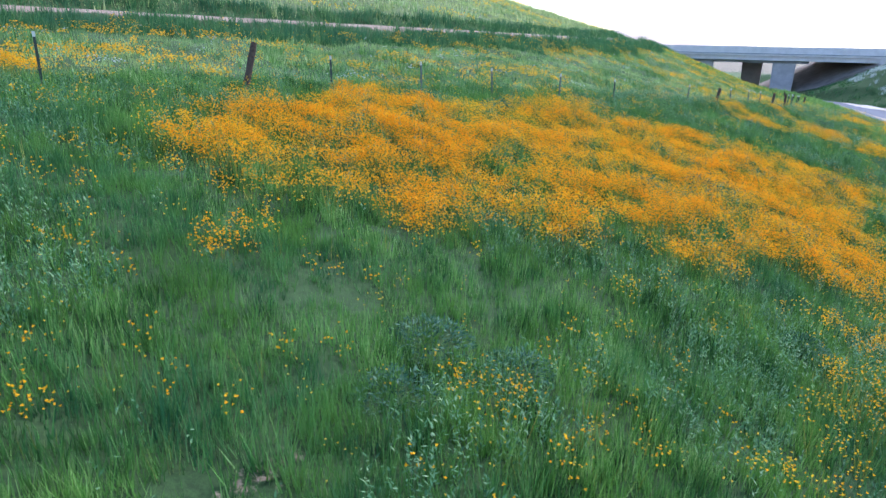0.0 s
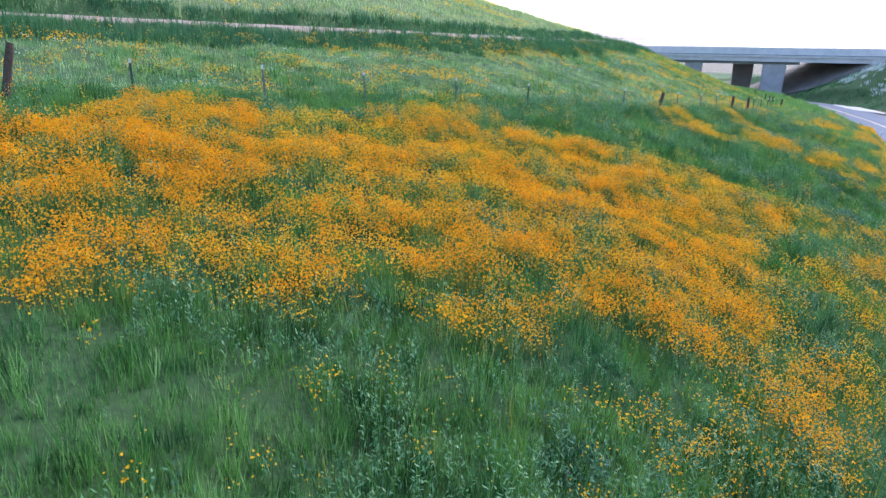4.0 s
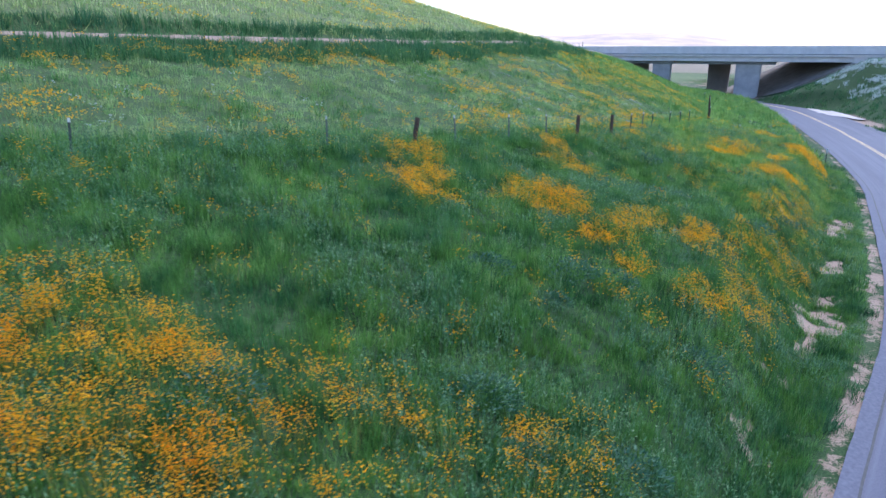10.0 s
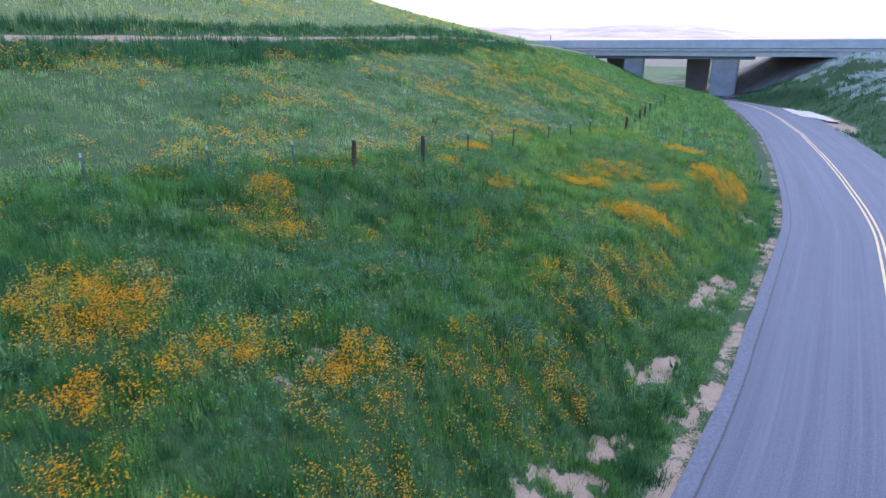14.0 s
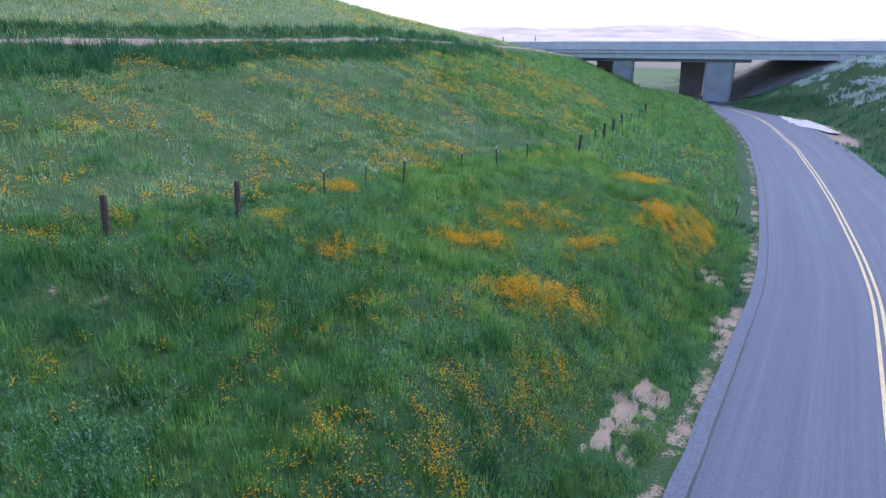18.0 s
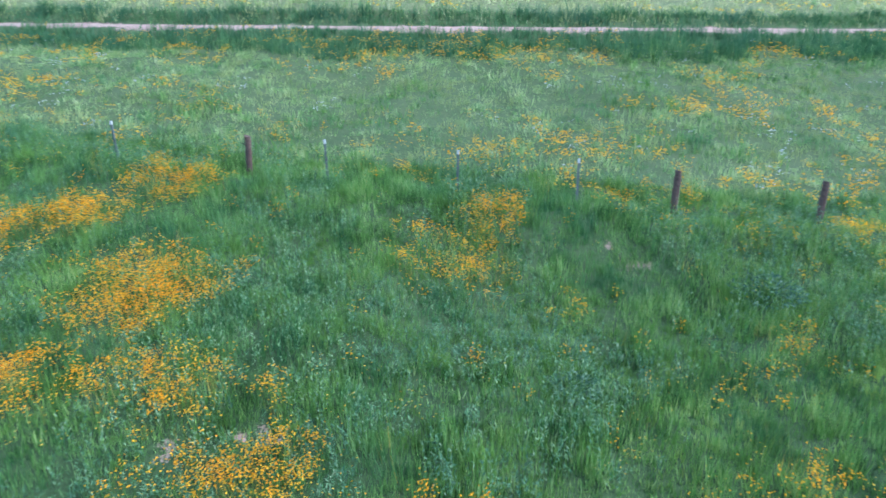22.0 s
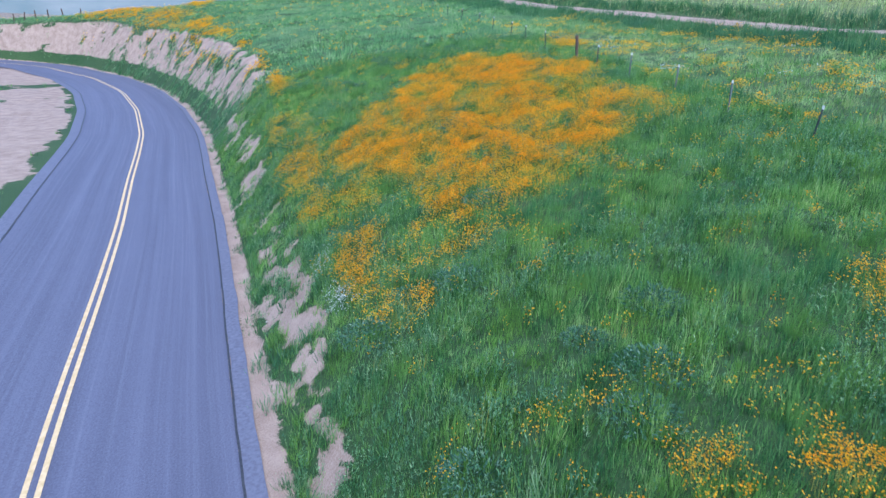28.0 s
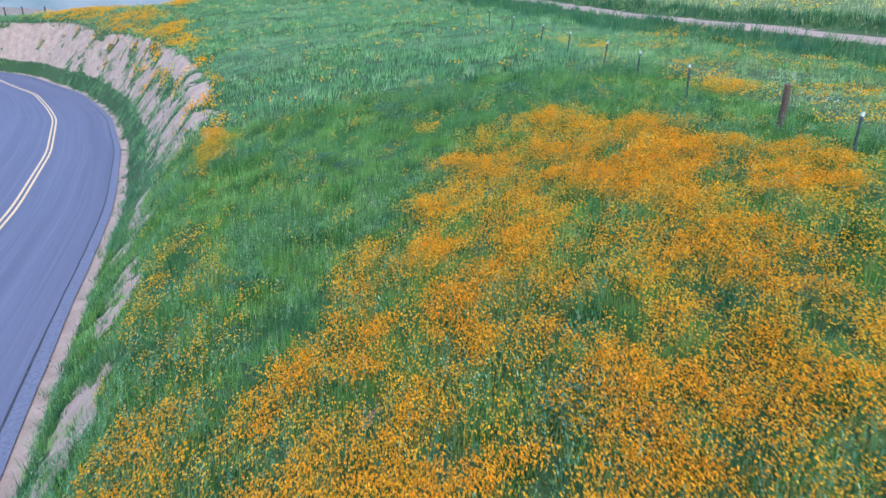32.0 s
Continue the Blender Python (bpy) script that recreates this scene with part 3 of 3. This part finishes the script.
STEELS = (4.3, 18.4, 45.2, 49.0, 52.6, 55.5, 58.6, 68.7, 84, 89, 98, -2.6, -6.0, -9.2, -13.0, -17.1, -22.5, -28, -34, -41)
WHITES = (7.6, 11.0, 14.6, 25.2, 30.6, 33.7, 36.5, 47.0)
for u, a, b in WOODEN:
    stand(wood, u, float(fence_v(u)), a, b, lean.uniform(0, 90), firsts["w"], 0.06 if u < 2 else -0.14, float(fence_z(u)))
    firsts["w"] = False
for u in STEELS:
    stand(stake, u, float(fence_v(u)) + lean.uniform(-0.1, 0.1), lean.uniform(-4, 4), lean.uniform(-3, 6), 50 + lean.uniform(-15, 15), firsts["s"], -0.12, float(fence_z(u)))
    firsts["s"] = False
for u in WHITES:
    stand(pale, u, float(fence_v(u)) + lean.uniform(-0.1, 0.1), lean.uniform(-3, 3), lean.uniform(-3, 3), 50 + lean.uniform(-15, 15), firsts["p"], -0.12, float(fence_z(u)))
    firsts["p"] = False

for u, v in ((-74.9, -51.5), (-75, -50.2), (-75.2, -48.8), (-75.7, -47.3), (-76.5, -45.6), (-77.5, -43.5)):
    stand(wood, u, v, lean.uniform(-6, 6), lean.uniform(4, 18), lean.uniform(0, 90))

# ---- road sign stake by the verge ----
marker = new("road_marker")
part("stake", block(0.05, 0.02, 1.1, (0, 0, 0.5)), STEEL, marker)
part("plate", block(0.12, 0.012, 0.32, (0, -0.018, 0.95), 0.004), STEEL_WHITE, marker, "small white reflector plate")
tagged(marker, "short steel road marker with a white plate", "road marker")
stand(marker, 67.5, float(edge(67.5)) + 0.9, 0, 0, -20, True)

# ---- freeway overpass ----
bridge = tagged(new("freeway_overpass"), "grey concrete freeway bridge on wide columns over the road", "bridge")
bridge.matrix_basis = Matrix.LocRotScale((54.3, 142.3, 0), Euler((0, 0, math.atan2(-0.36, 0.933))), None)
part("deck", block(330, 22, 0.5, (20, 9.6, 6.1), 0.03), CONCRETE, bridge)
part("barrier", block(330, 0.3, 1.3, (20, -1.15, 6.97), 0.04), CONCRETE, bridge, "pale concrete barrier wall")
part("barrier", block(330, 0.3, 1.0, (20, 20.3, 6.82), 0.04), CONCRETE, bridge)
part("drip_edge", block(330, 0.2, 0.14, (20, -1.4, 6.28), 0.03), CONCRETE_DARK, bridge)
for k in range(6):
    part("girder", block(75, 0.7, 0.85, (-22.2, -0.6 + 4.05 * k, 5.44), 0.03), CONCRETE, bridge)


def skewed_prism(profile, y0, y1):
    """A prism along the skewed abutment, from its cross-section."""
    bm = bmesh.new()
    n = len(profile)
    vs = [bm.verts.new((x - 0.415 * (y + 1.6), y, z)) for y in (y0, y1) for x, z in profile]
    bm.faces.new(vs[:n])
    bm.faces.new(vs[n:])
    for k in range(n):
        bm.faces.new((vs[k], vs[(k + 1) % n], vs[n + (k + 1) % n], vs[n + k]))
    bmesh.ops.recalc_face_normals(bm, faces=bm.faces)
    return bm


part("abutment", skewed_prism(((15.45, 1.5), (22, 1.5), (22, 5.82), (15.45, 5.82)), -1.0, 20.0), CONCRETE, bridge, "concrete abutment wall")
part("wing_wall", block(9, 0.5, 1.5, (19.9, -1.0, 5.55), 0.04), CONCRETE, bridge)
for x, y, wide in ((-0.3, 0.9, 3.8), (-6.9, 16.8, 3.8), (-15.1, 0.9, 3.0), (-22.6, 16.8, 3.2)):
    bm = bmesh.new()
    bmesh.ops.create_cube(bm, size=1, matrix=Matrix.Translation((x, y, 1.0)) @ Matrix.Diagonal((wide, 1.5, 8.1, 1)))
    for v in bm.verts:
        if v.co.z > 2:
            v.co.x = x + (v.co.x - x) * 1.1
    bmesh.ops.bevel(bm, geom=[e for e in bm.edges if abs(e.verts[0].co.z - e.verts[1].co.z) > 2], offset=0.2, segments=2, affect="EDGES")
    part("column", bm, COLUMN, bridge)
part("slope_paving", skewed_prism(((2.2, -2.4), (15.6, -2.4), (15.6, 4.9), (14.8, 4.75), (2.2, -1.7)), -1.6, 21.5), PAVING, bridge, "dusty brown paved slope under the deck")
for y in (0.9, 16.8):
    part("cap_beam", block(26, 1.6, 0.55, (-9 - 0.42 * (y - 0.9), y, 4.78), 0.05), CONCRETE_DARK, bridge)
for k in range(3):
    part("railing_post", block(0.1, 0.1, 0.9, (-30 - 6 * k, -1.1, 8.0)), STEEL, bridge)

# ---- far hills ----
rng = np.random.default_rng(7)
ang = np.linspace(0, 2 * np.pi, 361)[:-1]
for ring, (dist, tall, seed) in enumerate(((1500, 14, 3), (2300, 60, 8), (620, 62, 5))):
    prof = tall * (0.35 + 0.9 * fbm(ang * 40, ang * 0 + 2, 9.0, seed))
    prof = prof * (smooth(np.cos(ang - 4.1), 0.5, 0.85) if ring == 2 else (0.1 + 0.9 * smooth(np.cos(ang - 1.52), 0.962, 0.993) if ring == 1 else 1))
    v = []
    for r, k in ((dist * 0.8, -0.05), (dist * 0.92, 0.55), (dist, 1.0), (dist * 1.12, 0.0)):
        jit = 1 + 0.25 * (vnoise(ang * 60, ang * 0 + r, 3.0, seed + 2) - 0.5) * (0 < k < 1)
        v.append(np.stack([r * np.cos(ang), r * np.sin(ang), prof * k * jit - 4], -1))
    n = len(ang)
    f = [(a * n + i, a * n + (i + 1) % n, (a + 1) * n + (i + 1) % n, (a + 1) * n + i) for a in range(3) for i in range(n)]
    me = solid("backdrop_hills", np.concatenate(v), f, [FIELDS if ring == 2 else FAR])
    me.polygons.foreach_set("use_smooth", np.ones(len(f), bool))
    tagged(new("backdrop_hills", me), "pale hills on the horizon, haze painted into their colour", "hills", kind="structure")


# ---- grass, flowers ----
def scatter(count, u0, u1, v0, v1, gen):
    return gen.uniform(u0, u1, count), gen.uniform(v0, v1, count)


def plants(u, v, per, spread, gen):
    """Places of the blades of tufts that stand at u, v: which tuft, offset, ground height."""
    k = np.repeat(np.arange(len(u)), per)
    z, e = height(u, v), 0.15
    gu, gv = (height(u + e, v) - z) / e, (height(u, v + e) - z) / e
    off = gen.normal(0, 1, (len(k), 2)) * np.broadcast_to(spread, u.shape)[k][:, None]
    return k, off, (z + 0.0)[k] + np.clip(gu, -2, 2)[k] * off[:, 0] + np.clip(gv, -2, 2)[k] * off[:, 1]


def blades(u, v, tall, wide, gen, per, spread, splay=1.0, sink=0.03, sway=0.14):
    """Tufts of slender pointed leaves that lean outward."""
    k, off, z = plants(u, v, per, spread, gen)
    n = len(k)
    x, y = xy(u[k] + off[:, 0], v[k] + off[:, 1])
    base = np.stack([x, y, z - sink], -1)
    ox, oy = xy(off[:, 0], off[:, 1])
    out = np.stack([ox - AX, oy - AY], -1) / spread
    h = tall[k] * gen.uniform(0.55, 1.15, n)
    a = gen.uniform(0, 2 * np.pi, n)
    side = np.stack([np.cos(a), np.sin(a), np.zeros(n)], -1) * (0.5 * wide[k] * gen.uniform(0.7, 1.3, n))[:, None]
    b = 0.15 * splay * out + gen.normal(0, sway, (n, 2))
    tip = base + np.stack([b[:, 0] * h, b[:, 1] * h, h], -1)
    return np.stack([base - side, base + side, tip], 1).reshape(-1, 3), np.arange(3 * n).reshape(-1, 3), np.repeat(k, 3)


def heads(u, v, up, r, gen, per, spread, petals=3):
    """Small open cups of petals, several on each plant."""
    k, off, z = plants(u, v, per, spread, gen)
    n = len(k)
    x, y = xy(u[k] + off[:, 0], v[k] + off[:, 1])
    c = np.stack([x, y, z + up[k] * gen.uniform(0.6, 1.2, n)], -1)
    q = r * gen.uniform(0.7, 1.4, n)
    axis = np.concatenate([gen.normal(0, 0.6, (n, 2)), np.ones((n, 1))], 1)
    axis /= np.linalg.norm(axis, axis=1)[:, None]
    s = np.cross(axis, np.array([0.3, 0.9, 0.1]))
    s /= np.linalg.norm(s, axis=1)[:, None]
    t = np.cross(axis, s)
    a0 = gen.uniform(0, 6.28, n)
    out = [c - axis * (q * 0.7)[:, None]]
    for j in range(petals):
        a = a0 + 2 * np.pi * j / petals
        out.append(c + (s * np.cos(a)[:, None] + t * np.sin(a)[:, None]) * q[:, None] + axis * (gen.uniform(0.0, 0.7, n) * q)[:, None])
    b = np.arange(n)[:, None] * (petals + 1)
    f = np.concatenate([b + np.array([[0, 1 + j, 1 + (j + 1) % petals]]) for j in range(petals)], 1).reshape(-1, 3)
    return np.stack(out, 1).reshape(-1, 3), f, np.repeat(k, petals + 1)


def stuff(name, made, tone, mat, label, category):
    verts, faces, k = made
    me = solid(name, verts, faces, [mat])
    me.attributes.new("tone", "FLOAT", "POINT").data.foreach_set("value", tone[k].astype(np.float32))
    return tagged(new(name, me), label, category, kind="stuff")


G = np.random.default_rng(11)


def lushness(u, v):
    return (0.6 + 0.8 * fbm(u, v, 3.2, 70)) * (0.45 + 1.1 * vnoise(u, v, 0.5, 73))


def sward(name, count, box, keep, tall, wide, mat, label, per=13, spread=0.07, splay=1.0, line=None, bare=1.25):
    u, v = scatter(count, *box, G)
    v = v + line(u) if line else v
    k = keep(u, v) * (1 - np.minimum(1, bare * bareness(u, v))) > G.uniform(0, 1, count)
    u, v = u[k], v[k]
    n = len(u)
    h = tall * lushness(u, v) * G.uniform(0.6, 1.4, n)
    w = wide * np.where(G.uniform(0, 1, n) < 0.12, 1.7, 1.0) * G.uniform(0.8, 1.2, n)
    tone = np.clip(0.5 + 1.0 * (vnoise(u, v, 0.45, 77) - 0.5) + G.normal(0, 0.28, n), 0, 1)
    stuff(name, blades(u, v, h, w, G, per, spread, splay), tone, mat, label, "grass")


def tufts(u, v):
    return 0.5 + 0.5 * smooth(fbm(u, v, 0.5, 80), 0.36, 0.58)


def near(u, v):
    w = v - edge(u)
    return tufts(u, v) * smooth(w, 0.1, 0.5) * (v < fence_v(u) + 1.5) * (1 - 0.5 * bloom(u, v))


def pasture(u, v):
    return (v > fence_v(u) + 0.8) * (v < track_v(u) - 2.6) * tufts(u, v)


def bankside(u, v):
    d = v - track_v(u)
    return ((d > -5.5) & (d < -1.9) & (d + 5.5 > 2.2 * vnoise(u, v, 2.5, 47))) | ((d > 2.0) & (d < 3.0))


def hillside(u, v):
    return (v > track_v(u) + 2.0)


def spurside(u, v):
    w = v - edge(u)
    return (w > 1.0) & (v < track_v(u) - 2.5)


def farside(u, v):
    o = edge(u) - 8.6 - v
    return (o > 0.4) * smooth(fbm(u, v, 2.5, 33), 0.35, 0.5)


sward("meadow_grass", 205000, (-9, 50, -19, 3), lambda u, v: near(u, v) * smooth(u, 50, 34), 0.27, 0.0125, GRASS, "tall lush green meadow grass on the slope", 8, 0.045, 0.7)
sward("slope_grass", 90000, (34, 64, -13, 8), lambda u, v: near(u, v) * smooth(u, 34, 50), 0.25, 0.015, GRASS_MID, "light green grass on the slope above the bend", 8, 0.05, 0.7)
sward("pasture_grass", 70000, (-20, 80, -1, 33), pasture, 0.22, 0.022, GRASS_DRY, "short grazed pasture grass above the fence", 8, 0.10)
sward("pasture_clumps", 40000, (-20, 80, -1, 33), lambda u, v: pasture(u, v) * smooth(fbm(u, v, 3.0, 44), 0.5, 0.6), 0.30, 0.024, GRASS, "taller green grass clumps in the pasture", 8, 0.10)
sward("rank_grass", 34000, (-75, 85, -6, 3), bankside, 0.50, 0.04, GRASS_DARK, "dark rank grass on the track bank", 7, 0.12, line=track_v)
sward("hill_grass", 70000, (-80, 110, 4, 80), hillside, 0.32, 0.055, GRASS_HILL, "pale spring grass on the upper hill", 5, 0.16)
sward("spur_grass", 90000, (-80, -9, -60, 14), spurside, 0.30, 0.026, GRASS_SPUR, "green grass on the spur above the cut", 6, 0.12)
sward("nose_grass", 34000, (64, 140, -10, 50), spurside, 0.36, 0.045, GRASS_MID, "green grass on the hill nose near the bridge", 6, 0.14)
sward("bank_weeds", 52000, (-60, 66, -0.12, 3.2), lambda u, v: 0.7 * smooth(fbm(u, v, 0.7, 83), 0.5, 0.62), 0.24, 0.018, FORB, "green weeds growing over the bare bank", 9, 0.06, 1.6, edge, 0.75)
sward("roadside_grass", 26000, (78, 165, -30, 40), farside, 0.4, 0.06, GRASS_DARK, "rough dark grass on the bank beyond the road", 6, 0.15)
sward("roadside_weeds", 16000, (-70, 80, -70, 0), farside, 0.28, 0.05, GRASS, "patchy green weeds beyond the road", 6, 0.12)

sward("pale_weeds", 9000, (112, 136, -4, 18), lambda u, v: smooth(edge(u) - 8.6 - v, 6.5, 9) * smooth(fbm(u, v, 3.0, 36), 0.42, 0.52) * smooth(fbm(u, v, 0.9, 38), 0.4, 0.5), 0.42, 0.07, WHITE, "pale dry weeds in patches on the far bank", 6, 0.2)


def forbs(name, count, box, keep, tall, mat, label, per=9):
    """Leafy upright weeds: a stalk set with small pointed leaves."""
    u, v = scatter(count, *box, G)
    k = keep(u, v) * (1 - np.minimum(1, 1.25 * bareness(u, v))) > G.uniform(0, 1, count)
    u, v = u[k], v[k]
    j, off, z = plants(u, v, per, 0.012, G)
    n = len(j)
    x, y = xy(u[j] + off[:, 0], v[j] + off[:, 1])
    h = (tall * lushness(u, v) * G.uniform(0.7, 1.3, len(u)))[j]
    c = np.stack([x, y, z + h * (0.3 + 0.75 * np.tile(np.linspace(0, 1, per), len(u)))], -1)
    a, l, b = G.uniform(0, 6.28, n), G.uniform(0.035, 0.085, n), G.uniform(0.006, 0.011, n)
    d = np.stack([np.cos(a), np.sin(a), G.uniform(0.2, 1.4, n)], -1)
    d *= (l / np.linalg.norm(d, axis=1))[:, None]
    s = np.stack([-np.sin(a), np.cos(a), 0 * a], -1) * b[:, None]
    verts = np.stack([c, c + 0.5 * d + s, c + d, c + 0.5 * d - s], 1).reshape(-1, 3)
    q = np.arange(n)[:, None] * 4
    f = np.concatenate([q + np.array([[0, 1, 2]]), q + np.array([[0, 2, 3]])], 1).reshape(-1, 3)
    stuff(name, (verts, f, np.repeat(j, 4)), np.clip(G.normal(0.55, 0.25, len(u)), 0, 1), mat, label, "weeds")


forbs("meadow_weeds", 125000, (-9, 60, -20, 2), lambda u, v: near(u, v) * smooth(fbm(u, v, 1.8, 63), 0.43, 0.58), 0.40, FORB, "leafy grey-green weeds standing among the grass")
sward("flower_stems", 120000, (-9, 64, -21, 4), lambda u, v: 0.9 * bloom(u, v), 0.40, 0.012, STEM, "olive stems and buds of the orange flowers", 6, 0.06, 0.6)


def flowers(name, count, box, dens, up, size, mat, label, per=6, spread=0.07, petals=3):
    u, v = scatter(count, *box, G)
    d = dens(u, v)
    k = d * (bareness(u, v) < 0.4) * (v - edge(u) > 1.5) > G.uniform(0, 1, count)
    u, v, d = u[k], v[k], d[k]
    tone = np.clip(0.95 - 0.55 * d - 0.5 * (fbm(u, v, 2.5, 58) - 0.4) + G.normal(0, 0.22, len(u)), 0, 1)
    stuff(name, heads(u, v, up * (0.35 + 0.65 * lushness(u, v)), size, G, per, spread, petals), tone, mat, label, "wildflowers")


flowers("orange_wildflowers", 210000, (-9, 64, -19, 5), bloom, 0.40, 0.0145, ORANGE, "dense orange wildflowers in the meadow", 14, 0.08, 3)
flowers("far_wildflowers", 110000, (-82, -9, -60, 2), bloom, 0.38, 0.045, ORANGE, "orange wildflowers along the spur crest", 4, 0.12)
flowers("nose_wildflowers", 14000, (64, 120, -10, 40), bloom, 0.38, 0.035, ORANGE, "orange wildflowers on the hill nose", 4, 0.1)
flowers("yellow_wildflowers", 90000, (-20, 90, 0, 36), lambda u, v: 0.42 * smooth(fbm(u, v, 1.9, 90), 0.52, 0.64) * (v > fence_v(u) + 0.5) * (v < track_v(u) - 2), 0.28, 0.028, GOLD, "scattered yellow wildflowers in the pasture", 5, 0.09)
flowers("hill_wildflowers", 40000, (-60, 110, 10, 70), lambda u, v: 0.6 * smooth(fbm(u, v, 6, 95), 0.5, 0.66) * (v > track_v(u) + 3), 0.32, 0.05, YELLOW, "yellow wildflowers in bands on the upper hill", 4, 0.16)
flowers("meadow_buds", 12000, (-9, 60, -20, 1), lambda u, v: 0.4 * smooth(fbm(u, v, 2.0, 97), 0.42, 0.6), 0.45, 0.011, YELLOW, "small yellow flower heads among the grass", 4, 0.06)
flowers("white_wildflowers", 5000, (-10, 70, 1, 26), lambda u, v: smooth(fbm(u, v, 1.8, 99), 0.64, 0.7) * (v < track_v(u) - 3), 0.2, 0.025, WHITE, "small white flower patches in the pasture", 5, 0.1)

flowers("bank_wildflowers", 1800, (16, 21, -14.6, -13), lambda u, v: 0.8 * np.maximum(np.exp(-((u - 19.4) / 0.5) ** 2 - ((v + 13.7) / 0.25) ** 2), np.exp(-((u - 17.2) / 0.4) ** 2 - ((v + 14.0) / 0.2) ** 2)), 0.2, 0.014, WHITE, "small white flowers on the bank", 6, 0.06)


# ---- sage shrubs ----
def sage_mesh(seed, r=0.55):
    gen = np.random.default_rng(seed)
    n = 700
    a, q = gen.uniform(0, 6.28, n), np.sqrt(gen.uniform(0, 1, n))
    c = np.stack([np.cos(a) * q * r, np.sin(a) * q * r, gen.uniform(0.08, 0.42, n) * (1.15 - 0.8 * q * q) + 0.05], -1)
    d = c / np.linalg.norm(c, axis=1)[:, None] + gen.normal(0, 0.45, (n, 3))
    d /= np.linalg.norm(d, axis=1)[:, None]
    s = np.cross(d, gen.normal(0, 1, (n, 3)))
    s /= np.linalg.norm(s, axis=1)[:, None]
    l, b = gen.uniform(0.05, 0.11, (n, 1)), gen.uniform(0.008, 0.015, (n, 1))
    v = np.stack([c, c + d * l * 0.5 + s * b, c + d * l, c + d * l * 0.5 - s * b], 1).reshape(-1, 3)
    me = solid("sage_shrub", v, np.arange(n * 4).reshape(-1, 4), [SAGE])
    me.attributes.new("tone", "FLOAT", "POINT").data.foreach_set("value", np.repeat(gen.uniform(0.1, 0.9, n), 4).astype(np.float32))
    return me


kinds = [sage_mesh(k) for k in (1, 2, 3)]
PLACES = ((-1.8, -10.8), (-6.3, -9.2), (-5.7, -5.0), (-2.8, -11.4), (17.4, -9.6), (9.8, -8.5), (20.9, -11.2), (9.4, -2.1), (26.4, -10.0), (25.6, -9.4), (36.2, -9.2),
          (36.3, -6.5), (40.1, -3.0), (42.9, -8.0), (20.6, -12.2), (26.0, -12.2), (24.3, -9.9), (23.9, -8.5), (21.7, -13.2), (16.3, -12.4), (3.9, -13.1), (-1.2, -11.6), (39.5, -9.0))
for k, (u, v) in enumerate(PLACES):
    ob = new("sage_shrub", kinds[k % 3])
    x, y = xy(u, v)
    s = lean.uniform(0.7, 1.3)
    ob.matrix_basis = Matrix.LocRotScale((x, y, float(height(u, v))), Euler((0, 0, lean.uniform(0, 6))), (s, s, s * 0.75))
    tagged(ob, "low grey-green sage shrub among the grass", "shrub", "sage shrubs")


# ---- rocks ----
def rock_mesh(seed):
    bm = bmesh.new()
    bmesh.ops.create_icosphere(bm, subdivisions=2, radius=1)
    o = Vector((seed * 3.1, seed * 1.7, 0))
    for v in bm.verts:
        v.co *= 0.75 + 0.5 * noise.noise(v.co * 1.3 + o)
        v.co.z *= 0.6
    me = bpy.data.meshes.new("rock")
    bm.to_mesh(me)
    bm.free()
    me.materials.append(ROCK)
    return me


stones = [rock_mesh(k) for k in range(4)]
for k in range(260):
    if k < 210:
        u, o = lean.uniform(92, 150), abs(lean.gauss(0, 1))
        v, s = float(I(u, (88, 107, 117, 160), (4.9, 15.4, 21.9, 52))) - 8.6 - 9 - o * 6 - lean.uniform(0, 4), lean.uniform(0.1, 0.42)
    else:
        u = lean.uniform(-60, 60)
        v, s = float(edge(u)) + lean.uniform(0.3, 2.0), lean.uniform(0.02, 0.06)
    x, y = xy(u, v)
    ob = new("rock", stones[k % 4])
    ob.matrix_basis = Matrix.LocRotScale((x, y, float(height(u, v)) + s * 0.1), Euler((lean.uniform(-0.3, 0.3), lean.uniform(-0.3, 0.3), lean.uniform(0, 6))), (s, s * lean.uniform(0.7, 1.2), s))
    tagged(ob, "pale weathered rock lying on the grassy bank", "rock", "loose rocks")
